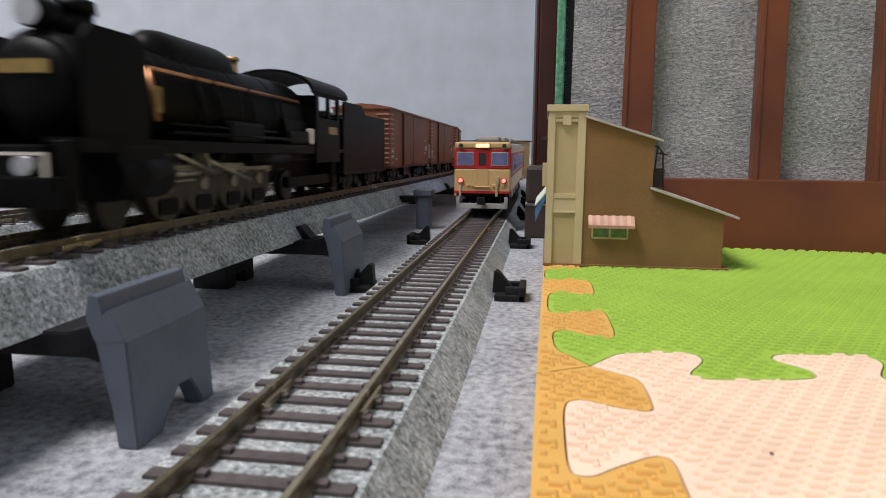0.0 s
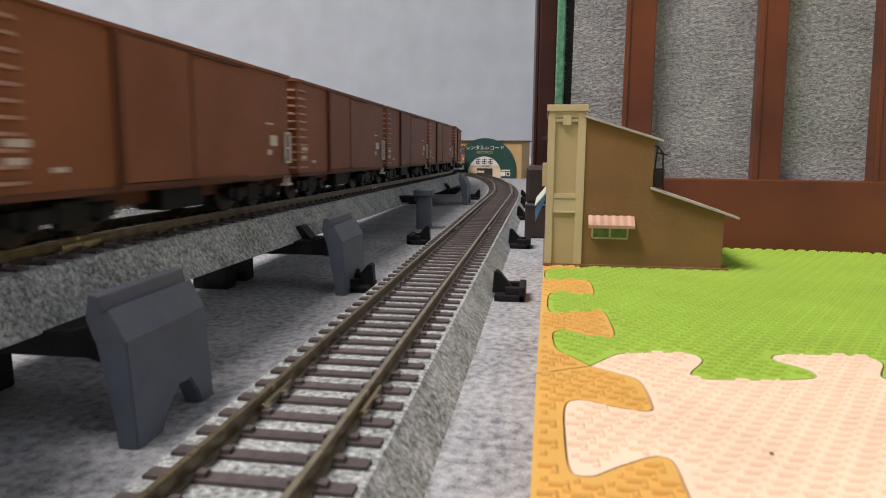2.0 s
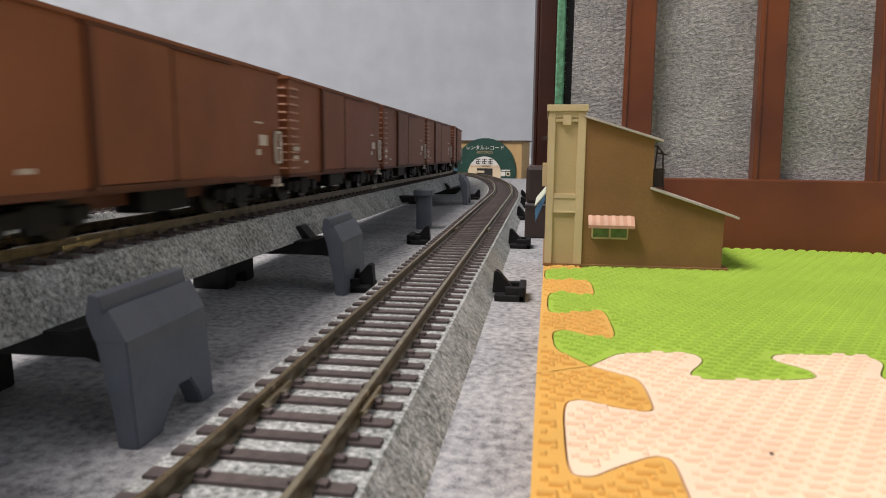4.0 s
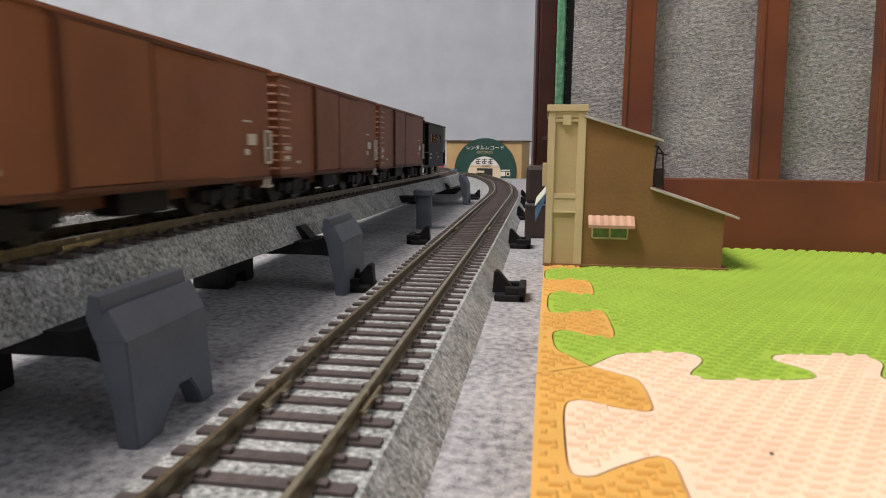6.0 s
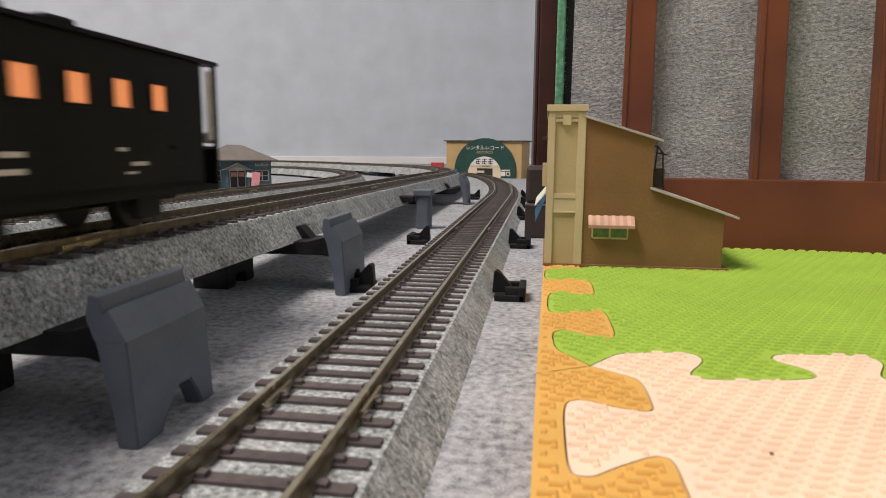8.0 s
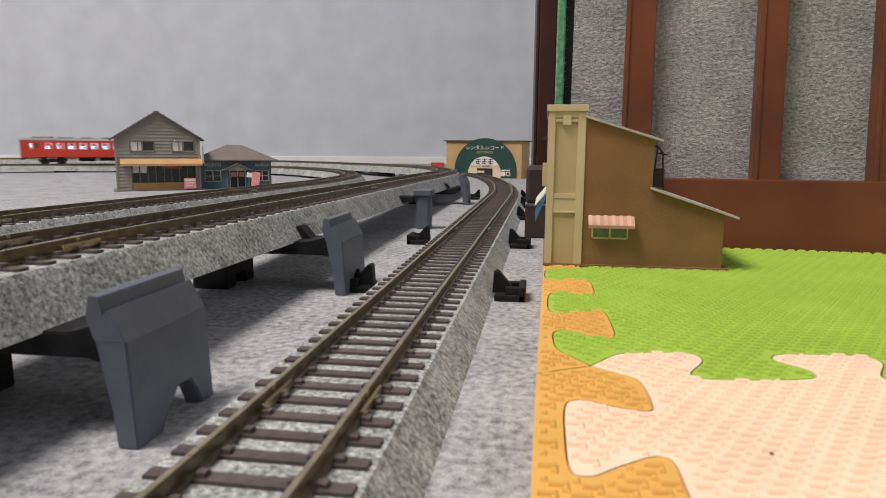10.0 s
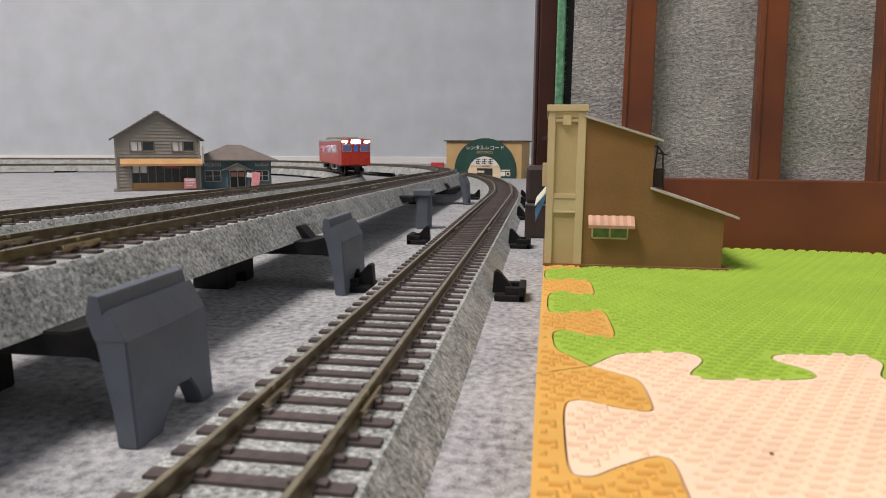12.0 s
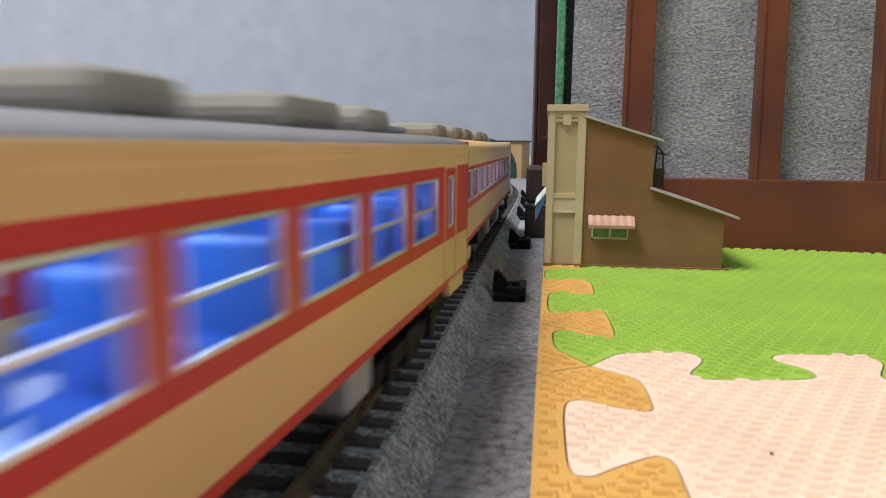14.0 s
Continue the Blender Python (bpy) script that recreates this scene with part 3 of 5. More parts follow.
def corner_frame():
    """The tall dark door frame and velvet edge at the end of the screen."""
    t = thing("door_frame", "tall dark red wooden door frame with grey metal edge strip", "door frame", kind="structure", at=pose(0, 0.40, 0))
    part("jamb", boxes((-5.5, 4.2, 0, 30, 0, 1900), bevel=0.8), DARK_WOOD, t)
    part("strip", boxes((-8.6, -5.6, 6, 30, 0, 1900), bevel=0.5), ALU, t, "grey metal edge strip")
    part("strip", boxes((-7.4, -5.7, 2, 6, 0, 1900), bevel=0.4), DARK_WOOD, t)
    c = thing("velvet_curtain", "green velvet cloth edge hanging before a black gap", "curtain", at=pose(0, 0.325, 0))
    rng = random.Random(3)
    bm = bmesh.new()
    box(bm, 3.4, 7.4, 0, 6, 20, 700, 0.8)
    part("hem", bm, VELVET, c)
    # solid black strip in place of the shaded gap beside the hem
    part("gap", boxes((7.3, 13.2, 1, 10, 20, 700), bevel=0.5), GAP_SHADE, c, "black strip standing for the shade in the gap")
    bm = bmesh.new()
    for i in range(260):
        z = rng.uniform(60, 150)
        x = rng.choice((4.0, 6.8, 7.2, 7.4))
        tube(bm, (x, 0.2, z), (x + rng.uniform(-0.8, 1.2), -0.5, z + rng.uniform(-0.7, 0.7)), 0.05, n=4, caps=False)
    part("fringe", bm, VELVET, c, "loose green fibres", "stuff")
    f = thing("rubber_foot", "dark brown rubber furniture foot with a strap on the carpet", "furniture foot", at=pose(-0.0055, 0.372, 0))
    part("lower", boxes((-5.0, 12, 0, 14, 0, 18.5), bevel=1.0), FOOT, f)
    part("upper", boxes((-4.8, 12, 0.3, 14, 19, 40), bevel=2.2), FOOT, f)
    part("strap", boxes((-5.2, 12, -0.2, 14, 18.2, 19.2), bevel=0.2), ALU, f)


corner_frame()


# ---- lettering ----
def letters(name, body, size, mat, parent, m, extrude_by=0.05):
    cu = bpy.data.curves.new(name, "FONT")
    cu.body, cu.size, cu.extrude = body, size * MM, extrude_by * MM
    cu.align_x = "CENTER"
    cu.materials.append(mat)
    ob = new(name, cu)
    ob.parent = parent
    ob.matrix_local = m
    return ob


DARK_GREEN = material("dark_green_print", (0.012, 0.06, 0.045), 0.6, 0, 0.15, 90)
CREAM_CARD = material("cream_card", (0.72, 0.6, 0.42), 0.7, 0, 0.05, 90)
WHITE_PRINT = material("white_print", (0.75, 0.75, 0.72), 0.6, 0, 0.04, 90)
INK = material("black_ink", (0.02, 0.02, 0.02), 0.6, 0, 0.2, 90)
SHOP_TAN = material("shop_tan_card", (0.52, 0.35, 0.16), 0.75, 0, 0.08, 60, 0.2, 900)
ROOF_BROWN = material("dark_roof_card", (0.10, 0.07, 0.055), 0.75, 0, 0.2, 90)


def disc(x, z, r, y0, y1, z_cut, n=56):
    """A round plate cut flat at z_cut, facing -y."""
    a0 = math.asin(max(-1, min(1, (z_cut - z) / r)))
    bm = bmesh.new()
    pts = [(x + r * math.cos(a0 + (math.pi - 2 * a0) * i / n), z + r * math.sin(a0 + (math.pi - 2 * a0) * i / n)) for i in range(n + 1)]
    return extrude(bm, pts, "y", y0, y1)


def record_shop():
    t = thing("record_shop", "tan card record shop with a half-round dark green sign", "model house", at=pose(-0.1015, 1.085, 0, 0, 0, -14))
    part("wall", boxes((-62, 66, 0, 45, 0, 57.5)), SHOP_TAN, t)
    part("roof", boxes((-66, 71, -3, 48, 57.5, 59.5), bevel=0.3), ROOF_BROWN, t)
    sign = part("sign", disc(6, 11, 52, -4.4, -0.02, 0.2), DARK_GREEN, t, "half-round dark green sign board")
    face = part("arch", disc(6, 6, 28, -5.4, -4.4, 0.2), CREAM_CARD, sign, "cream inner arch")
    part("band", disc(6, 6, 28, -5.6, -5.4, 20.5), WHITE_PRINT, face)
    part("band", boxes((-19.5, 31.5, -5.65, -5.3, 17.2, 17.9)), SALMON, face)
    flat = pose(0, 0, 0, 90)
    letters("lettering", "レンタルレコード", 8.2, WHITE_PRINT, sign, pose(0.006, -0.0046, 0.045) @ flat)
    letters("lettering", "RECORDS", 6.2, TAN, sign, pose(0.006, -0.0046, 0.0385) @ flat)
    # shop name as plain bars
    for i in range(3):
        x = -4.5 + i * 10.6
        bm = boxes((x - 3.6, x + 3.6, -6.0, -5.6, 29.0, 30.0), (x - 0.5, x + 0.6, -6.0, -5.6, 21.8, 30.6), (x - 3.8, x + 3.8, -6.0, -5.6, 25.4, 26.4), (x - 3.2, x + 3.2, -6.0, -5.6, 22.0, 23.0), (x - 3.2, x - 2.2, -6.0, -5.6, 23, 27))
        part("sign_bar", bm, INK, face)
    part("sign_bar", boxes((2, 16, -5.9, -5.6, 18.5, 19.4)), INK, face)
    d = part("doorway", boxes((-6.5, 20, -5.8, -5.4, 0.3, 15.2)), INK, face, "dark shop doorway")
    part("sliding_door", boxes((-5.6, 6, -6.0, -5.8, 1, 3), (-5.6, 6, -6.0, -5.8, 8, 11.4)), CREAM_CARD, d)
    n = part("notice", boxes((33.5, 41, -4.8, -4.4, 3.6, 10.4)), WHITE_PRINT, sign)
    part("notice", boxes((42.5, 49, -4.8, -4.4, 3.6, 10.4)), CREAM_CARD, sign)
    part("notice_bar", boxes((34.5, 48.5, -4.8, -4.4, 11.6, 13.6)), WHITE_PRINT, sign)
    part("notice_mark", boxes((43.8, 47.7, -5.0, -4.8, 5.2, 8.8)), DARK_GREEN, n)
    part("blue_notice", boxes((-49.5, -41.5, -4.8, -4.4, 9.5, 13.2)), BLUE_CLOTH, sign)
    # small red block by the wall
    ob = part("red_block", boxes((0, 23, 0, 12, 0, 20), bevel=0.4), material("red_plastic", (0.5, 0.05, 0.05), 0.5), None)
    tagged(ob, "small red plastic block standing on the carpet", "toy block")
    ob.matrix_world = pose(-0.208, 1.22, 0)


record_shop()


# ---- houses inside the loop ----
SIDING = material("grey_weatherboard", (0.25, 0.235, 0.20), 0.8, 0, 0.12, 80, 0.2, 800, random=0.08)
SIDING_EDGE = material("grey_trim", (0.15, 0.135, 0.115), 0.8, 0, 0.15, 80)
TEAL = material("teal_card", (0.085, 0.155, 0.18), 0.75, 0, 0.12, 80, 0.2, 800)
SLATE = material("grey_brown_roof_card", (0.16, 0.14, 0.125), 0.8, 0, 0.12, 80, 0.2, 600)
ORANGE_CARD = material("orange_tan_awning", (0.52, 0.30, 0.13), 0.75, 0, 0.1, 90)
PINK_POSTER = material("pink_poster", (0.7, 0.28, 0.3), 0.6, 0, 0.15, 300)


def grey_house():
    t = thing("grey_house", "two-storey grey weatherboard model house with orange shop awning", "model house", at=pose(-0.451, 0.655, 0, 0, 0, 34))
    W, D = 85, 34
    part("base_plate", boxes((-3, W + 3, -6, D + 4, 0, 1.2)), SIDING_EDGE, t)
    # front boards as single pieces, leaving the openings free
    me_cache = {}
    def board(x0, x1, z, y=0.0):
        k = round(x1 - x0, 1)
        if k not in me_cache:
            bm = bmesh.new()
            extrude(bm, [(-1.0, 0), (-0.4, 3.5), (0.6, 3.5), (0.6, 0)], "x", 0, x1 - x0)
            me_cache[k] = mesh_of("board", bm, SIDING)
        ob = new("board", me_cache[k])
        ob.parent = t
        ob.location = (x0 * MM, y * MM, z * MM)
    z = 1.2
    while z < 82:
        half = W / 2 if z < 55 else (84 - z) / 29.0 * W / 2
        a, b = W / 2 - half, W / 2 + half
        if z < 27:
            spans = [(a, 15), (80, b)]
        elif 42 <= z < 53:
            spans = [(a, 14.5), (39, 56), (79.5, b)]
        else:
            spans = [(a, b)]
        for x0, x1 in spans:
            if x1 - x0 > 1.5:
                board(x0, x1, z)
        z += 3.5
    for x in (-0.3, W - 1.7):
        part("corner_post", boxes((x, x + 2, -1.2, 1, 1.2, 56)), SIDING, t)
    for x in (-0.2, W - 1.0):
        part("side_wall", boxes((x, x + 1.2, 1.0, D, 1.2, 56)), SIDING, t)
    bm = boxes((1, W - 1, D - 1, D, 1.2, 30), (1, 40, D - 1, D, 30, 56))
    part("upper_floor", boxes((1.1, W - 1.1, 0.7, D - 1.1, 29, 30)), SIDING, t)
    part("back_wall", bm, SIDING, t)
    bm = bmesh.new()
    extrude(bm, [(0, 56), (W / 2, 83.5), (W, 56)], "y", 0.6, D, 0)
    part("gable", bm, SIDING, t)
    for k in (-1, 1):
        bm = bmesh.new()
        extrude(bm, [(W / 2, 85.8), (W / 2 + k * (W / 2 + 5), 55.2), (W / 2 + k * (W / 2 + 5), 53.6), (W / 2, 83.8)], "y", -4, D + 4, 0.15)
        part("roof", bm, SLATE, t, "grey pitched card roof")
    for x0, x1 in ((14.5, 39), (56, 79.5)):
        w = part("window", boxes((x0, x1, -1.3, 0.4, 41.2, 42.4), (x0, x1, -1.3, 0.4, 52.6, 53.6), (x0, x0 + 1, -1.3, 0.4, 42, 53), (x1 - 1, x1, -1.3, 0.4, 42, 53), ((x0 + x1) / 2 - 0.8, (x0 + x1) / 2 + 0.8, -1.1, 0.2, 42, 53), (x0 + (x1 - x0) * 0.3, x0 + (x1 - x0) * 0.3 + 0.7, -1.0, 0, 42, 53)), SIDING_EDGE, t)
        part("pane", boxes((x0 + 1, (x0 + x1) / 2 - 0.8, 0.0, 0.2, 42.4, 52.6)), WHITE_PRINT if x0 < 50 else WHITE_PRINT, w, "pale paper pane")
        part("pane", boxes(((x0 + x1) / 2 + 0.8, x1 - 1, 0.4, 0.6, 42.4, 52.6)), DARK_PANE, w, "dark pane")
    bm = bmesh.new()
    extrude(bm, [(-0.8, 34.6), (-9, 29.2), (-9, 26.8), (-8.4, 26.8), (-0.8, 33.4)], "x", 4.5, W + 1.5, 0.1)
    part("awning", bm, ORANGE_CARD, t, "orange-tan shop awning")
    s = part("shop_front", boxes((15, 80, 1.6, 2.4, 1.2, 8.5)), ORANGE_CARD, t, "tan shop front below dark glazing")
    me = mesh_of("mullion", boxes((-0.5, 0.5, 1.2, 2.4, 8.5, 28)), SIDING_EDGE)
    for x in (15.5, 23, 31, 39, 47.5, 55, 63, 71, 79.5):
        ob = new("mullion", me)
        ob.parent = s
        ob.location.x = x * MM
    part("glazing", boxes((15, 80, 4.0, 4.4, 8.5, 28)), DARK_PANE, s)
    part("glazing", boxes((15, 30, 3.4, 3.9, 19, 26.5)), WHITE_PRINT, s)
    part("shelf", boxes((46, 66, 3.2, 3.9, 23.8, 27.5)), material("red_goods", (0.45, 0.09, 0.06), 0.6), s)
    part("poster", boxes((66.5, 79, -7.5, -7.0, 2, 13.5)), PINK_POSTER, t, "pink advertising poster board")
    part("poster_bar", boxes((68, 77.5, -7.7, -7.5, 10.5, 12), (68, 77.5, -7.7, -7.5, 7.6, 8.6), (68, 75, -7.7, -7.5, 4.6, 5.6)), WHITE_PRINT, t)
    sb = part("side_sign", boxes((W + 1, W + 3.6, -7, -1.5, 29.5, 50)), WHITE_PRINT, t, "white vertical side sign")
    part("sign_bar", boxes((W + 1.6, W + 3.0, -7.2, -7, 31, 48.5)), ROOF_EDGE, sb)


grey_house()


def teal_house():
    t = thing("teal_house", "low teal model house with grey hipped roof and small porch", "model house", at=pose(-0.3895, 0.715, 0, 0, 0, 28))
    W, D = 80, 40
    part("wall", boxes((0, W, 0, 1, 0, 34), (0, 1, 0, D, 0, 34), (W - 1, W, 0, D, 0, 34), (0, W, D - 1, D, 0, 34)), TEAL, t)
    bm = bmesh.new()
    lo = [bm.verts.new(Vector(p) * MM) for p in ((-7, -7, 33), (W + 7, -7, 33), (W + 7, D + 7, 33), (-7, D + 7, 33))]
    hi = [bm.verts.new(Vector(p) * MM) for p in ((W * 0.4, D * 0.5, 50), (W * 0.6, D * 0.5, 50))]
    bot = [bm.verts.new(Vector(p) * MM) for p in ((-7, -7, 31.6), (W + 7, -7, 31.6), (W + 7, D + 7, 31.6), (-7, D + 7, 31.6))]
    for f in ((lo[0], lo[1], hi[1], hi[0]), (lo[1], lo[2], hi[1]), (lo[2], lo[3], hi[0], hi[1]), (lo[3], lo[0], hi[0])):
        bm.faces.new(f)
    for i in range(4):
        bm.faces.new((bot[i], bot[(i + 1) % 4], lo[(i + 1) % 4], lo[i]))
    bm.faces.new(list(reversed(bot)))
    part("roof", bm, SLATE, t, "grey hipped card roof")
    for x0, x1 in ((6, 24), (62, 77)):
        for z0, z1 in ((8, 21), (25.5, 29.5)):
            w = part("window", boxes((x0, x1, -0.8, 0.2, z0, z0 + 0.9), (x0, x1, -0.8, 0.2, z1 - 0.9, z1), (x0, x0 + 0.9, -0.8, 0.2, z0, z1), (x1 - 0.9, x1, -0.8, 0.2, z0, z1), ((x0 + x1) / 2 - 0.5, (x0 + x1) / 2 + 0.5, -0.8, 0.2, z0, z1), (x0, x1, -0.7, 0.1, (z0 + z1) / 2 - 0.3, (z0 + z1) / 2 + 0.3)), ROOF_EDGE, t)
            part("pane", boxes((x0, x1, -0.25, -0.1, z0, z1)), DARK_PANE, w)
    porch = part("porch", boxes((29, 31, -9, -7.6, 0, 22), (53, 55, -9, -7.6, 0, 22)), TEAL, t)
    bm = bmesh.new()
    extrude(bm, [(25, 21.5), (42, 29.5), (59, 21.5), (59, 20.2), (42, 28.0), (25, 20.2)], "y", -12, 0.5, 0.1)
    part("porch_roof", bm, SIDING_EDGE, porch)
    bm = bmesh.new()
    extrude(bm, [(28, 21.4), (42, 27.8), (56, 21.4)], "y", -10.5, -9.5)
    part("gable", bm, SIDING, porch)
    d = part("door", boxes((33, 51, -0.6, 0.2, 0, 21)), INK, t, "dark double door")
    part("door_frame", boxes((41.5, 42.5, -1, -0.6, 0, 21), (33, 51, -1, -0.6, 20, 21), (33, 34, -1, -0.6, 0, 21), (50, 51, -1, -0.6, 0, 21)), ROOF_EDGE, d)
    part("curtain", boxes((34.5, 41, -0.9, -0.6, 13.5, 18.5), (43, 49.5, -0.9, -0.6, 13.5, 18.5)), material("warm_cloth", (0.5, 0.25, 0.2), 0.8), d)
    ob = part("notice_board", boxes((0, 9, 0, 0.8, 0, 19), bevel=0.2), PINK_POSTER, t, "leaning pink and white notice board")
    ob.matrix_local = pose(0.0555, -0.014, 0.001, -8, 8, 0)
    ob2 = part("notice_board", boxes((-6, 1, 0.6, 1.2, 12, 17.5), bevel=0.2), WHITE_PRINT, t, "white notice card")
    ob2.matrix_local = pose(0.0555, -0.014, 0.001, -8, 8, 0)


teal_house()


# ---- rolling stock: every vehicle stands on its rail top at z = 0 and faces +y ----
BOX_BROWN = material("freight_brown_paint", (0.222, 0.076, 0.030), 0.55, 0, 0.16, 35, 0.15, 500)
BOX_DARK = material("dark_freight_brown", (0.10, 0.032, 0.014), 0.6, 0, 0.2, 60)
RUNG = material("worn_rung_brown", (0.42, 0.24, 0.17), 0.5, 0, 0.25, 200)
GRAB = material("pale_grey_rail_paint", (0.6, 0.55, 0.48), 0.5, 0, 0.1, 200)
LOCO_BLACK = material("satin_black_paint", (0.0035, 0.0035, 0.0035), 0.45, 0, 0.3, 60, 0.1, 700, spec=0.09)
VAN_BLACK = material("van_black_paint", (0.006, 0.006, 0.0055), 0.5, 0, 0.3, 60, 0.1, 700, spec=0.16)
BRASS = material("brass", (0.45, 0.30, 0.10), 0.35, 0.9, 0.2, 300)
COPPER = material("copper_pipe", (0.40, 0.19, 0.09), 0.35, 0.8, 0.2, 300)
STEEL = material("oily_steel", (0.28, 0.25, 0.19), 0.35, 0.8, 0.25, 200)
WHEEL = material("dark_wheel_metal", (0.025, 0.023, 0.02), 0.45, 0.4, 0.3, 200)
TYRE = material("worn_wheel_steel", (0.05, 0.045, 0.028), 0.45, 0.4, 0.3, 150)
COAL = material("coal", (0.01, 0.01, 0.01), 0.5, 0, 0.4, 300, 1.0, 500)
CREAM = material("cream_paint", (0.64, 0.42, 0.18), 0.35, 0, 0.06, 40, 0.06, 500)
CAR_RED = material("vermilion_paint", (0.47, 0.018, 0.016), 0.48, 0, 0.08, 40, 0.06, 500)
LOCAL_RED = material("orange_red_paint", (0.44, 0.036, 0.02), 0.35, 0, 0.08, 40, 0.06, 500)
ROOF_GREY = material("roof_grey_paint", (0.26, 0.26, 0.27), 0.5, 0, 0.08, 60, 0.1, 500)
UNIT_GREY = material("warm_grey_cooler_plastic", (0.30, 0.28, 0.23), 0.55, 0, 0.08, 60, 0.1, 500)
SKIRT = material("grey_skirt_paint", (0.36, 0.36, 0.34), 0.5, 0, 0.1, 60)
SEAT_BLUE = material("blue_seat_plastic", (0.03, 0.15, 0.55), 0.5, 0, 0.15, 90)
CABIN = material("pale_cabin_plastic", (0.55, 0.6, 0.66), 0.6, 0, 0.05, 90)
SILVER = material("silver_window_frame", (0.6, 0.6, 0.6), 0.35, 0.7, 0.08, 200)
PANE = glass("car_window_pane", (0.93, 0.96, 1.0))
STRIP = glow("cabin_light_strip", (0.62, 0.78, 1.0), 14.0)
STRIP_WHITE = glow("white_cabin_light_strip", (0.85, 0.93, 1.0), 40.0)
VAN_GLOW = glow("warm_cabin_light", (1.0, 0.30, 0.10), 0.55, (0.6, 0.3, 0.15))
LAMP = glow("white_headlamp", (0.9, 0.95, 1.0), 14.0)
LAMP_BIG = glow("blue_white_destination_lamp", (0.72, 0.8, 1.0), 7.0)
TAIL = glow("red_tail_lamp", (1.0, 0.06, 0.02), 2.2)
SIGN_GLOW = glow("orange_destination_lamp", (1.0, 0.45, 0.12), 2.6)


def wheel_bm(x, r, w=2.2, n=20):
    bm = bmesh.new()
    tube(bm, (x - w / 2, 0, 0), (x + w / 2, 0, 0), r, n=n)
    k = -1 if x > 0 else 1
    tube(bm, (x + k * w / 2, 0, 0), (x + k * (w / 2 + 0.7), 0, 0), r + 0.9, n=n)
    return bm


def bogie(parent, y, base=23.0, r=5.3, wide=12.5, mat=None):
    b = part("bogie", boxes((-wide - 1.2, -wide + 0.8, -base * 0.75, base * 0.75, 4.2, 7.4), (wide - 0.8, wide + 1.2, -base * 0.75, base * 0.75, 4.2, 7.4),
                            (-wide - 1.6, -wide + 0.4, -4, 4, 2.6, 8.4), (wide - 0.4, wide + 1.6, -4, 4, 2.6, 8.4), (-wide, wide, -3.5, 3.5, 4.5, 8.5), bevel=0.4), mat or BLACK, parent)
    b.location.y = y * MM
    for k in (-1, 1):
        for x in (-8.1, 8.1):
            w = part("wheel", wheel_bm(x, r), WHEEL, b)
            w.location = (0, k * base / 2 * MM, r * MM)
        for side in (-1, 1):
            bx = part("axle_box", boxes((side * wide - 1.3 + side * 0.7, side * wide + 1.3 + side * 0.7, -2, 2, 3.2, 7.2), bevel=0.4), mat or BLACK, b)
            bx.location.y = k * base / 2 * MM
    return b


def coupler(parent, y, z=8.0):
    k = 1 if y > 0 else -1
    part("coupler", boxes((-1.4, 1.4, min(y, y + k * 6), max(y, y + k * 6), z - 1.4, z + 1.4), (-2.6, 2.2, min(y + k * 3.6, y + k * 6.4), max(y + k * 3.6, y + k * 6.4), z - 2.2, z + 2.2), bevel=0.4), BLACK, parent)


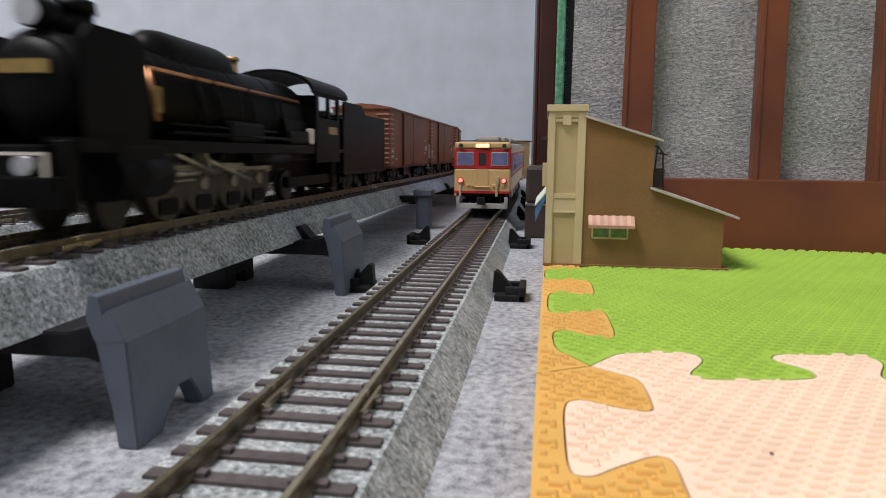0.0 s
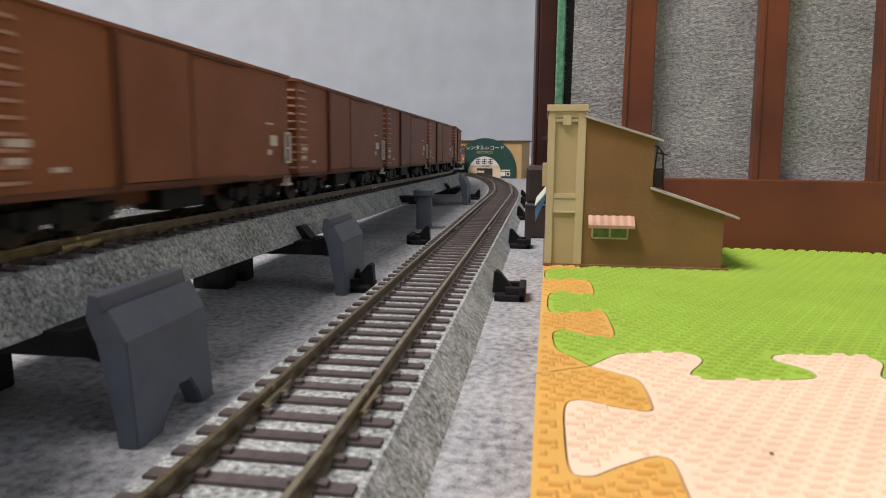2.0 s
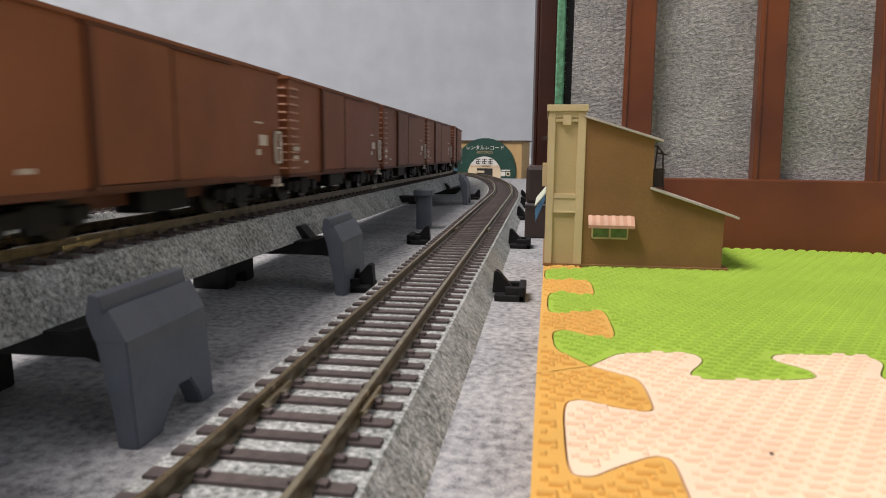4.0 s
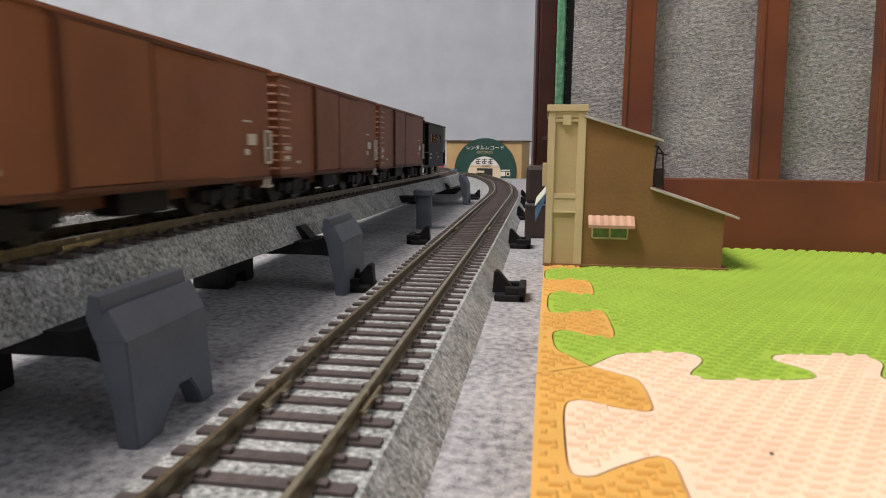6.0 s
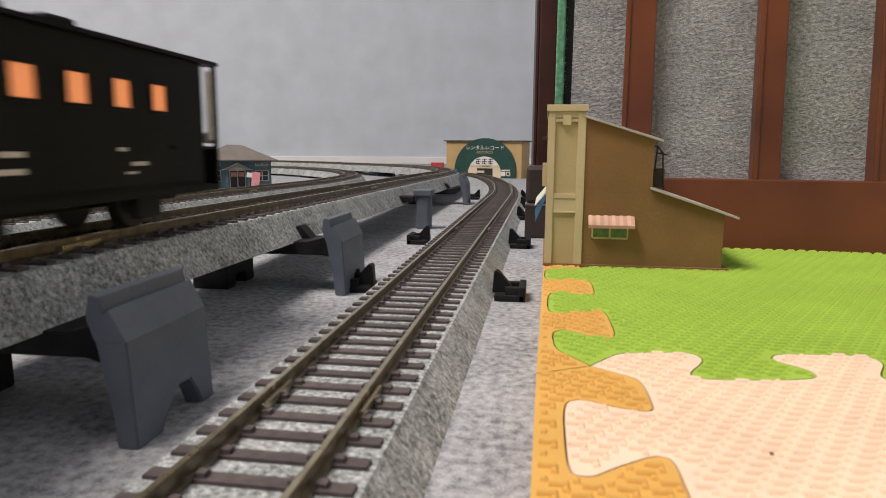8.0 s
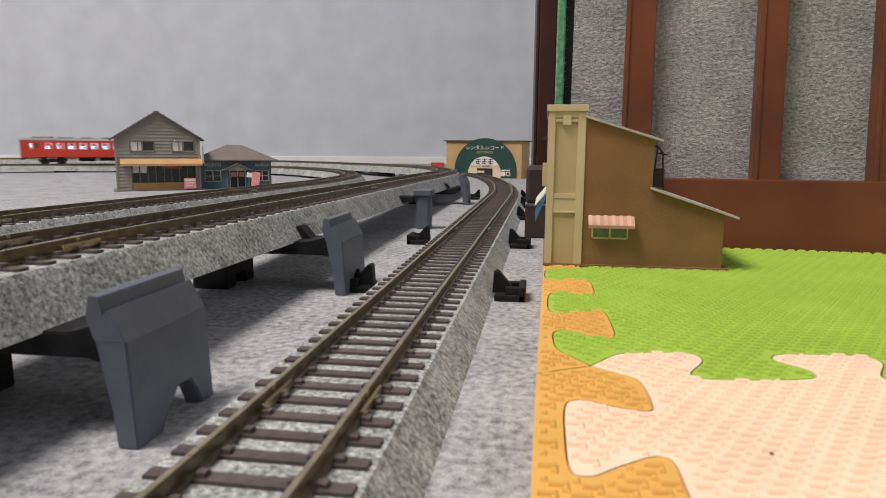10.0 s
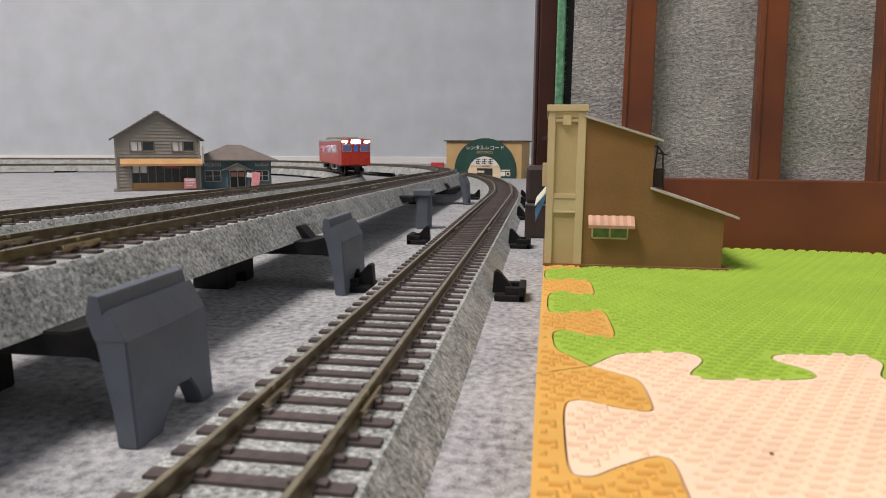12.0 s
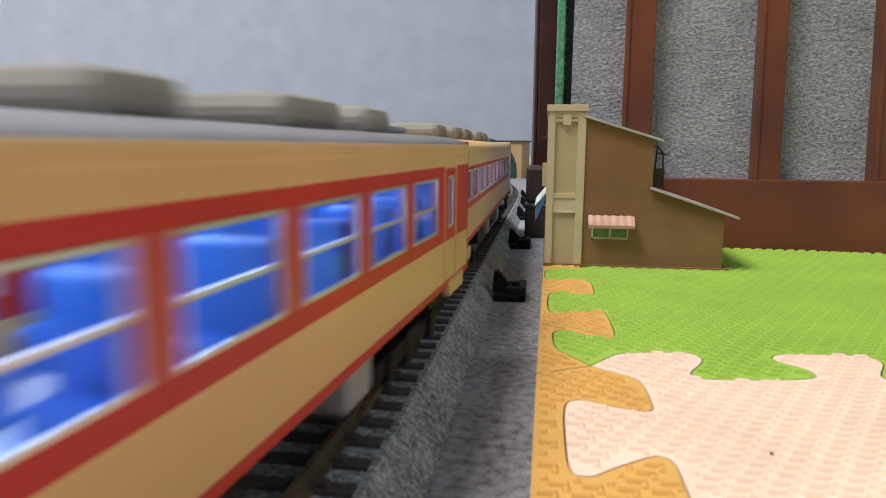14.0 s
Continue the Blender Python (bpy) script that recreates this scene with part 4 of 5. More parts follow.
def boxcar():
    t = thing("boxcar", "brown model freight boxcar with sliding door and end ladders", "freight car", "freight train cars")
    L, W = 130.0, 34.0
    h, w = L / 2, W / 2
    body = part("body", boxes((-w, w, -h, h, 9.8, 43.6), bevel=0.3), BOX_BROWN, t)
    part("sill", boxes((-w - 0.3, w + 0.3, -h, h, 9.2, 10.6), (-9, 9, -h + 4, h - 4, 5.5, 9.4), bevel=0.2), BOX_DARK, body)
    bm = bmesh.new()
    extrude(bm, [(-w - 0.9, 43.0), (-w - 0.9, 44.0), (-w * 0.5, 45.6), (0, 46.2), (w * 0.5, 45.6), (w + 0.9, 44.0), (w + 0.9, 43.0)], "y", -h - 0.9, h + 0.9, 0.15)
    part("roof", bm, BOX_BROWN, t, "brown shallow roof with overhanging eaves")
    for k in (-1, 1):
        # door with its dark edge channel
        d = part("door", boxes((k * w - 0.5, k * w + 0.9 * k, 1, 30, 11.2, 42.6) if k > 0 else (k * w - 0.9, k * w + 0.5, 1, 30, 11.2, 42.6), bevel=0.15), BOX_BROWN, t)
        for y, wide in ((29.4, 1.7), (0.6, 0.7)):
            part("channel", boxes((min(k * w, k * (w + 1.1)), max(k * w, k * (w + 1.1)), y, y + wide, 10.6, 43.0)), BOX_DARK, d, "dark door channel")
        for z0, z1, out in ((10.0, 11.0, 1.2), (42.2, 43.0, 1.0)):
            part("track", boxes((min(k * w, k * (w + out)), max(k * w, k * (w + out)), -30, 32, z0, z1)), BOX_DARK, d)
        # lettering patches
        for y0, y1, z0, z1 in ((55, 61, 18.6, 20.0), (56, 61, 15.6, 16.8), (9, 13, 22.6, 23.6), (8, 12, 19.4, 21), (-52, -46, 26.8, 27.4), (-55, -49, 20, 23.4), (-50, -47, 17, 18.8), (46, 50, 14, 15)):
            part("lettering_bar", boxes((min(k * (w + 0.02), k * (w + 0.12)), max(k * (w + 0.02), k * (w + 0.12)), y0, y1, z0, z1)), GRAB, body)
    # ladders: rungs round both right-hand corners
    me_s = mesh_of("rung", boxes((-0.25, 0.9, -3.6, 3.6, -0.35, 0.35), bevel=0.1), RUNG)
    me_e = mesh_of("rung", boxes((-3.6, 3.6, -0.3, 0.9, -0.35, 0.35), bevel=0.1), RUNG)
    for kx, ky in ((1, -1), (-1, 1), (-1, -1), (1, 1)):
        for i in range(11):
            z = (12.5 + i * 2.75) * MM
            if ky * kx == -1 or kx == -1:
                e = new("rung", me_e)
                e.parent = t
                e.matrix_local = pose(kx * (w - 4.2) * MM, ky * h * MM, z, 0, 0, 180 if ky < 0 else 0)
            if ky == 1 and kx == -1 or ky == -1 and kx == 1:
                s = new("rung", me_s)
                s.parent = t
                s.matrix_local = pose(kx * w * MM, ky * (h - 4.2) * MM, z, 0, 0, 180 if kx < 0 else 0)
    # pale hand-rail frame at the rear corner
    for k in (-1, 1):
        x0, x1 = min(k * (w + 0.3), k * (w + 1.1)), max(k * (w + 0.3), k * (w + 1.1))
        part("hand_rail", boxes((x0, x1, -h + 0.2, -h + 1.0, 14.5, 24.5), (x0, x1, -h + 4.4, -h + 5.2, 14.5, 24.5), (x0, x1, -h + 0.2, -h + 5.2, 14.2, 15.0), (x0, x1, -h + 0.2, -h + 5.2, 24, 24.8), (x0, x1, -h + 0.2, -h + 5.2, 19, 19.6), bevel=0.1), GRAB, t, "pale grey hand-rail frame")
        part("step", boxes((k * w - 1.2, k * w + 1.2, -h + 0.5, -h + 4.5, 6.6, 7.4), (k * w - 0.4, k * w + 0.4, -h + 0.5, -h + 1.2, 7, 10), (k * w - 0.4, k * w + 0.4, -h + 3.8, -h + 4.5, 7, 10)), GRAB, t)
    part("brake_gear", boxes((-13, -5, -12, 8, 3.5, 9.5), (6, 13, 2, 16, 4, 9.5), bevel=0.6), BLACK, t)
    for y in (-42, 42):
        bogie(t, y, 20)
    for y in (-h, h):
        coupler(t, y)
    return t


def brake_van():
    t = thing("brake_van", "black model brake van with orange-lit windows and open end platform", "freight car", "freight train cars")
    L, w = 108.0, 16.0
    h = L / 2
    # body with four open window holes a side; local -y is the rear
    rows = [(-w, w, -46, 30, 9, 10.5), (-w, w, -46, 30, 40, 41), (-w, w, -46, -45, 9, 41), (-w, w, 29, 30, 9, 41)]
    wins = [(-29.5, -22.8), (-15.5, -8.8), (-1.5, 5.2), (12.5, 19.2)]
    for k in (-1, 1):
        x0, x1 = min(k * w, k * (w - 1)), max(k * w, k * (w - 1))
        rows += [(x0, x1, -46, 30, 9, 27.0), (x0, x1, -46, 30, 33.5, 41)]
        ys = [-46] + [v for p in wins for v in p] + [30]
        rows += [(x0, x1, ys[i], ys[i + 1], 27.0, 33.5) for i in range(0, len(ys), 2)]
    body = part("body", boxes(*rows), VAN_BLACK, t)
    for k in (-1, 1):
        for a, b in wins:
            p = part("window", boxes((k * (w - 0.7) - 0.1, k * (w - 0.7) + 0.1, a, b, 27.0, 33.5)), VAN_GLOW, body, "orange-lit window")
            part("frame", boxes((k * w - 0.3, k * w + 0.3, a - 0.4, a + 0.3, 26.7, 33.8), (k * w - 0.3, k * w + 0.3, b - 0.3, b + 0.4, 26.7, 33.8), (k * w - 0.3, k * w + 0.3, a, b, 26.6, 27.3), (k * w - 0.3, k * w + 0.3, a, b, 33.2, 33.9)), VAN_BLACK, p)
        for y0, y1, z0, z1 in ((-20, -14, 14.8, 15.7), (-12.5, -9.5, 18, 18.8), (-16, -12, 13, 13.6), (17, 23, 17, 18), (17, 24, 14, 15)):
            part("lettering_bar", boxes((min(k * (w + 0.02), k * (w + 0.12)), max(k * (w + 0.02), k * (w + 0.12)), y0, y1, z0, z1)), GRAB, body)
        for e in (-1, 1):
            y0, y1 = sorted((e * (h - 2), e * (h - 1)))
            r0, r1 = sorted((e * (h - 1), e * 30))
            part("platform_rail", boxes((k * w - 0.6, k * w + 0.4, y0, y1, 9, 40.5), (k * w - 0.6, k * w + 0.4, r0, r1, 18.4, 19.2)), VAN_BLACK, t, "black platform railing")
        part("white_panel", boxes((k * w - 0.4, k * w + 0.5, -h + 3.4, -h + 4.8, 21, 39)), GRAB, t, "white corner marking board")
    bm = bmesh.new()
    extrude(bm, [(-w - 1, 40.6), (-w - 0.9, 41.6), (-w * 0.6, 43.2), (0, 44), (w * 0.6, 43.2), (w + 0.9, 41.6), (w + 1, 40.6)], "y", -h, h, 0.15)
    roof = part("roof", bm, VAN_BLACK, t)
    for y in (-14, 6, 24):
        part("vent", boxes((-5, 5, y, y + 9, 43.6, 46), bevel=0.7), VAN_BLACK, roof)
    part("platform", boxes((-w, w, -h, h, 7.4, 9.2), (-4, 4, -h + 2, h - 2, 5, 7.6), bevel=0.2), VAN_BLACK, t)
    for k in (-1, 1):
        part("end_panel", boxes((-w, w, min(k * h, k * (h - 0.8)), max(k * h, k * (h - 0.8)), 9, 19)), VAN_BLACK, t)
    part("tail_lamp", boxes((-w + 1, -w + 4, -h - 1, -h + 1, 20, 23), bevel=0.5), WHITE_PRINT, t)
    for y in (-24, 24):
        for x in (-8.1, 8.1):
            k = 1 if x > 0 else -1
            b = part("axle_guard", boxes((k * 12.8 - 0.8, k * 12.8 + 0.8, y - 5, y + 5, 2.5, 8), bevel=0.4), BLACK, t)
            wv = part("wheel", wheel_bm(x, 5.6), WHEEL, b)
            wv.location = (0, y * MM, 5.6 * MM)
    for y in (-h, h):
        coupler(t, y)
    return t


def revolve(bm, profile, x, z, n=28, squash=1.0):
    """Turn a profile of (y, radius) about a line along y."""
    rings = [[bm.verts.new(((x + r * math.cos(2 * math.pi * i / n)) * MM, y * MM, (z + squash * r * math.sin(2 * math.pi * i / n)) * MM)) for i in range(n)] for y, r in profile]
    for a, b in zip(rings, rings[1:]):
        for i in range(n):
            f = bm.faces.new((a[i], a[(i + 1) % n], b[(i + 1) % n], b[i]))
            f.smooth = True
    bm.faces.new(list(reversed(rings[0])))
    bm.faces.new(rings[-1])
    bmesh.ops.recalc_face_normals(bm, faces=bm.faces)
    return bm


DRIVERS = (38.0, 19.5, 1.0, -17.5)
DRIVER_R = 9.2


def steam_locomotive():
    t = thing("steam_locomotive", "black model steam locomotive with smoke deflectors and brass plates", "steam locomotive")
    # front at y = +96, cab rear at y = -96
    b = part("boiler", revolve(bmesh.new(), [(70, 4), (70.6, 10), (69, 11.8), (44, 12.0), (43.5, 12.4), (-52, 13.4), (-56, 12.8)], 0, 31.5), LOCO_BLACK, t)
    for y in (43, 25, 0, -25, -50):
        part("boiler_band", revolve(bmesh.new(), [(y - 0.5, 12.4), (y - 0.5, 12.6 + (44 - y) * 0.0105), (y + 0.5, 12.6 + (44 - y) * 0.0105), (y + 0.5, 12.4)], 0, 31.5), LOCO_BLACK, b)
    part("smokebox_door", revolve(bmesh.new(), [(70.2, 10.2), (71.4, 9.6), (72.6, 7), (73.2, 2)], 0, 31.5), LOCO_BLACK, b)
    bm = bmesh.new()
    tube(bm, (0, 57, 42), (0, 57, 48.5), 4.2, 4.0)
    tube(bm, (0, 57, 48.5), (0, 57, 51), 4.8, 4.6)
    part("chimney", bm, LOCO_BLACK, t)
    bm = bmesh.new()
    revolve(bm, [(-13, 0.6), (-12.4, 3.2), (-10.6, 5.4), (-8, 6.6), (-4, 7.1), (26, 7.1), (30, 6.6), (32.6, 5.4), (34.4, 3.2), (35, 0.6)], 0, 43.2)
    box(bm, -6.6, 6.6, -10, 32, 38, 43)
    part("dome", bm, LOCO_BLACK, t, "long rounded black steam and sand dome")
    bm = bmesh.new()
    tube(bm, (0, -21, 42), (0, -21, 48.4), 1.6)
    tube(bm, (0, -21, 48.4), (0, -21, 49.6), 2.1)
    part("safety_valve", bm, BRASS, t, "brass safety valve")
    bm = bmesh.new()
    tube(bm, (0, 64, 46.4), (0, 71, 46.4), 3.3)
    part("headlamp", bm, LOCO_BLACK, t)
    bm = bmesh.new()
    tube(bm, (0, 71, 46.4), (0, 71.6, 46.4), 2.9)
    part("lamp_glass", bm, SILVER, t)
    for k in (-1, 1):
        bm = bmesh.new()
        extrude(bm, [(55, 20), (55, 40), (58, 43), (74, 43), (77, 40), (77, 20)], "x", k * 15.6 - 0.4, k * 15.6 + 0.4, 0.2)
        part("smoke_deflector", bm, LOCO_BLACK, t)
        part("running_board", boxes((min(k * 9, k * 17), max(k * 9, k * 17), -54, 80, 19.4, 20.6), (min(k * 16.4, k * 17), max(k * 16.4, k * 17), -54, 80, 17.6, 20.6)), LOCO_BLACK, t)
        bm = bmesh.new()
        tube(bm, (k * 13.6, -46, 36.6), (k * 13.0, 50, 37.4), 0.55, n=8)
        tube(bm, (k * 13.0, 50, 37.4), (k * 14.8, 50, 25), 0.7, n=8)
        part("hand_rail", bm, COPPER, t, "copper-coloured hand rail pipe")
        part("injector", boxes((min(k * 12, k * 16.5), max(k * 12, k * 16.5), -50, -30, 20.6, 26), (min(k * 13, k * 16), max(k * 13, k * 16), -10, 14, 20.6, 27), bevel=1.2), LOCO_BLACK, t)
        part("front_plate", boxes((min(k * 15.8, k * 16.2), max(k * 15.8, k * 16.2), 50, 52.5, 27, 33)), BRASS, t)
        bm = bmesh.new()
        tube(bm, (k * 13.6, 50, 12.5), (k * 13.6, 70, 12.5), 5.4, n=20)
        box(bm, min(k * 8, k * 17.6), max(k * 8, k * 17.6), 51, 69, 12, 19.5, 0.8)
        part("cylinder", bm, LOCO_BLACK, t)
        part("slide_bar", boxes((min(k * 12.6, k * 14.4), max(k * 12.6, k * 14.4), 33, 55, 13.6, 14.6), (min(k * 12.6, k * 14.4), max(k * 12.6, k * 14.4), 33, 55, 10.2, 11), bevel=0.2), STEEL, t)
        for y0, z0, y1, z1, x, r in ((30, 38, 22, 21, 13.4, 0.5), (20, 38, 12, 21, 13.5, 0.5), (-2, 38.5, -8, 21, 13.8, 0.5), (-26, 36, -30, 22, 14.4, 0.6), (44, 22.5, -48, 22.5, 15.2, 0.6), (44, 24.6, -20, 24.6, 14.8, 0.4)):
            bm = bmesh.new()
            tube(bm, (k * x, y0, z0), (k * (x + 0.8), y1, z1), r, n=8)
            part("boiler_pipe", bm, LOCO_BLACK, t)
        bm = bmesh.new()
        tube(bm, (k * 14.2, -30, 16.2), (k * 14.2, 2, 16.2), 2.6, n=16)
        part("air_tank", bm, LOCO_BLACK, t, "black air reservoir under the running board")
        for y0, z0, y1, z1 in ((44, 17.5, 26, 12.5), (26, 12.5, 30, 19), (2, 9.5, 27, 15.5), (44, 12.3, 33, 12.3)):
            bm = bmesh.new()
            tube(bm, (k * 15.4, y0, z0), (k * 15.4, y1, z1), 0.65, n=8)
            part("valve_rod", bm, STEEL, t, "worn steel valve gear rod")
        part("step_ladder", boxes((min(k * 13, k * 16.5), max(k * 13, k * 16.5), 80, 83, 6, 20), bevel=0.4), LOCO_BLACK, t)
    # front plate, beam and pilot
    part("number_plate", boxes((-6, 6, 73.2, 73.7, 33.6, 36.4)), BRASS, t, "brass front plate with plain face")
    beam = part("buffer_beam", boxes((-16.5, 16.5, 84, 87, 7, 13), (-12, 12, 80, 85, 12, 19), bevel=0.4), LOCO_BLACK, t)
    bm = bmesh.new()
    for x in (-9, 9):
        tube(bm, (x, 84, 15), (x, 86.6, 15), 1.9, n=14)
    part("marker_lamp", bm, SILVER, beam)
    part("hand_rail", boxes((-15, 15, 87, 87.6, 17, 17.6), (-15, -14.4, 87, 87.6, 13, 17.6), (14.4, 15, 87, 87.6, 13, 17.6)), GRAB, beam, "pale front rail")
    coupler(t, 87)
    # frame and firebox
    part("frame", boxes((-6.8, 6.8, -90, 80, 7, 19), (-14, 14, -56, -30, 15, 30), bevel=0.5), LOCO_BLACK, t)
    # cab
    rows = [(-17, 17, -57, -56, 19, 40), (-17, 17, -93, -57, 18, 19.4)]
    for k in (-1, 1):
        x0, x1 = min(k * 17, k * 16), max(k * 17, k * 16)
        rows += [(x0, x1, -86, -56, 14, 31.5), (x0, x1, -86, -56, 40, 42.5), (x0, x1, -59.5, -56, 31.5, 40), (x0, x1, -73, -70.5, 31.5, 40), (x0, x1, -86, -83, 31.5, 40)]
    cab = part("cab", boxes(*rows), LOCO_BLACK, t)
    bm = bmesh.new()
    arc = [(18.2 * math.cos(math.pi * i / 18), 41.4 + 8.0 * math.sin(math.pi * i / 18)) for i in range(19)]
    extrude(bm, arc + [(u * 0.95, v - 1.0) for u, v in reversed(arc)], "y", -95, -50)
    tube(bm, (0, -66, 48.8), (0, -66, 50.6), 2.2, n=14)
    part("roof", bm, LOCO_BLACK, cab)
    for k in (-1, 1):
        part("number_plate", boxes((min(k * 17, k * 17.3), max(k * 17, k * 17.3), -82, -71, 25.5, 28.5)), BRASS, cab)
        part("pale_pipe", boxes((min(k * 15, k * 17.4), max(k * 15, k * 17.4), -53, -49, 21, 27), bevel=0.6), GRAB, t, "pale grey pipe elbow")
    # wheels and rods
    wheels, rods = [], []
    for y in DRIVERS:
        for x in (-8.1, 8.1):
            w = part("driving_wheel", wheel_bm(x, DRIVER_R, 2.4, 28), TYRE, t, "spoked steel driving wheel")
            w.location = (0, y * MM, DRIVER_R * MM)
            k = 1 if x > 0 else -1
            part("counterweight", boxes((min(x + k * 1.1, x + k * 1.7), max(x + k * 1.1, x + k * 1.7), -4.5, 4.5, -7.6, -3.4), bevel=0.3), LOCO_BLACK, w)
            bm = boxes(*[(min(x + k * 1.1, x + k * 1.5), max(x + k * 1.1, x + k * 1.5), -0.8, 0.8, 1.4, 8)])
            tube(bm, (x + k * 1.0, 0, 4.2), (x + k * 3.2, 0, 4.2), 1.0, n=10)
            tube(bm, (x + k * 1.0, 0, 0), (x + k * 2.0, 0, 0), 2.0, n=12)
            part("crank", bm, STEEL, w)
            wheels.append(w)
    for k in (-1, 1):
        x = k * 12.4
        r = part("coupling_rod", boxes((x - 0.6, x + 0.6, DRIVERS[-1] - 2, DRIVERS[0] + 2, -1.1, 1.1), *[(x - 0.8, x + 0.8, y - 1.9, y + 1.9, -1.9, 1.9) for y in DRIVERS], bevel=0.3), STEEL, t, "bright steel coupling rod")
        rods.append(r)
        m = part("main_rod", boxes((x + k * 1.2 - 0.5, x + k * 1.2 + 0.5, DRIVERS[2] - 2, 44, -1.0, 1.4), bevel=0.3), STEEL, t, "bright steel connecting rod")
        rods.append(m)
    for y, r in ((60, 5.4), (-44, 5.6)):
        for x in (-8.1, 8.1):
            w = part("small_wheel", wheel_bm(x, r), WHEEL, t)
            w.location = (0, y * MM, r * MM)
    part("trailing_frame", boxes((-13, -11, -88, -36, 5, 9), (11, 13, -88, -36, 5, 9), (-14, 14, -90, -84, 3, 14), bevel=0.4), LOCO_BLACK, t)
    return t, wheels, rods


def coal_tender():
    t = thing("tender", "black model locomotive tender heaped with coal", "tender")
    part("tank", boxes((-16.6, 16.6, -39, 39, 9, 33), bevel=0.4), LOCO_BLACK, t)
    bm = bmesh.new()
    extrude(bm, [(-38, 32.5), (-38, 36.5), (2, 36.5), (8, 40.5), (38, 40.5), (38, 32.5)], "x", -16.8, -15.8, 0.1)
    extrude(bm, [(-38, 32.5), (-38, 36.5), (2, 36.5), (8, 40.5), (38, 40.5), (38, 32.5)], "x", 15.8, 16.8, 0.1)
    part("side_board", bm, LOCO_BLACK, t)
    bm = bmesh.new()
    rng = random.Random(8)
    for i in range(90):
        x, y = rng.uniform(-14.5, 14.5), rng.uniform(-36, 36)
        z = 33 + 3.5 * (1 - abs(x) / 15) + rng.uniform(0, 1.5)
        q = rng.uniform(1.2, 2.6)
        box(bm, x - q, x + q, y - q, y + q, 32, z, 0.5)
    part("coal", bm, COAL, t, kind="stuff")
    part("sill", boxes((-17, 17, -40, 40, 8, 9.4), bevel=0.2), LOCO_BLACK, t)
    part("rear_ladder", boxes(*[(9, 14, -40.2, -39, 11 + i * 3.4, 11.8 + i * 3.4) for i in range(7)]), GRAB, t)
    for y in (-22, 22):
        bogie(t, y, 18, 5.2)
    coupler(t, -39)
    return t


def ring(x0, x1, y0, y1, z0, z1, t):
    """A rectangular frame of thickness t, standing in the plane across x."""
    bm = bmesh.new()
    loops = [[bm.verts.new((x * MM, y * MM, z * MM)) for y, z in ((y0 + d, z0 + d), (y1 - d, z0 + d), (y1 - d, z1 - d), (y0 + d, z1 - d))] for x, d in ((x0, 0), (x1, 0), (x1, t), (x0, t))]
    for p, q in zip(loops, loops[1:] + loops[:1]):
        for i in range(4):
            bm.faces.new((p[i], p[(i + 1) % 4], q[(i + 1) % 4], q[i]))
    bmesh.ops.recalc_face_normals(bm, faces=bm.faces)
    return bm


def car_shell(t, L, w, z0, z1, wins, win_z, doors, low_mat, band, band_mat, band_wins=True):
    """Side walls with real openings: a lower panel, pillars between the windows and an upper panel."""
    h = L / 2
    b0, b1 = band
    a0, a1 = win_z
    for k in (-1, 1):
        x0, x1 = min(k * w, k * (w - 0.9)), max(k * w, k * (w - 0.9))
        side = part("side_wall", boxes((x0, x1, -h, h, z0, b0)), low_mat, t)
        part("upper_panel", boxes((x0, x1, -h, h, b1, z1)), low_mat, side)
        rows = [(x0, x1, -h, h, b0, a0), (x0, x1, -h, h, a1, b1)]
        ys = [-h] + [v for p in wins for v in p] + [h]
        rows += [(x0, x1, ys[i], ys[i + 1], a0, a1) for i in range(0, len(ys), 2)]
        part("window_band", boxes(*rows), band_mat, side)
        for a, b in wins:
            fr = part("window", ring(k * w - 0.25, k * w + 0.2, a, b, a0, a1, 0.5), SILVER, side, "silver window frame")
            part("pane", boxes((k * (w - 0.5) - 0.06, k * (w - 0.5) + 0.06, a, b, a0, a1)), PANE, fr).visible_shadow = False
        for y in doors:
            frame_line = [(y, z0 + 1), (y, b1), (y + 11, b1), (y + 11, z0 + 1), (y + 10.5, z0 + 1), (y + 10.5, b1 - 0.4), (y + 0.5, b1 - 0.4), (y + 0.5, z0 + 1)]
            d = part("door", extrude(bmesh.new(), frame_line, "x", k * w - 0.2, k * w + 0.18), low_mat, side)
            if not any(a < y + 5.5 < b for a, b in wins):
                part("door_window", boxes((k * w - 0.1, k * w + 0.12, y + 3.5, y + 7.5, a0 + 2, a1)), DARK_PANE, d)


def arch_roof(w, z0, z1, y0, y1, n=14):
    bm = bmesh.new()
    pts = [(-w, z0 - 0.4)] + [(-w * math.cos(math.pi * i / n), z0 + (z1 - z0) * math.sin(math.pi * i / n) ** 0.72) for i in range(n + 1)] + [(w, z0 - 0.4)]
    extrude(bm, pts, "y", y0, y1)
    for f in bm.faces:
        f.smooth = len(f.verts) == 4
    return bm


def cooler(parent, y, long=17.0, wide=19.0, z=42.2, tall=4.6):
    u = part("roof_cooler", boxes((-wide / 2, wide / 2, y - long / 2, y + long / 2, z, z + tall), bevel=1.8), UNIT_GREY, parent, "warm grey rounded roof cooling unit")
    part("grille", boxes(*[(-wide / 2 - 0.12, wide / 2 + 0.12, y - long / 2 + 2.6 + i * 1.5, y - long / 2 + 3.2 + i * 1.5, z + 1, z + 3.4) for i in range(int((long - 5) / 1.5))]), UNIT_GREY, u)
    return u


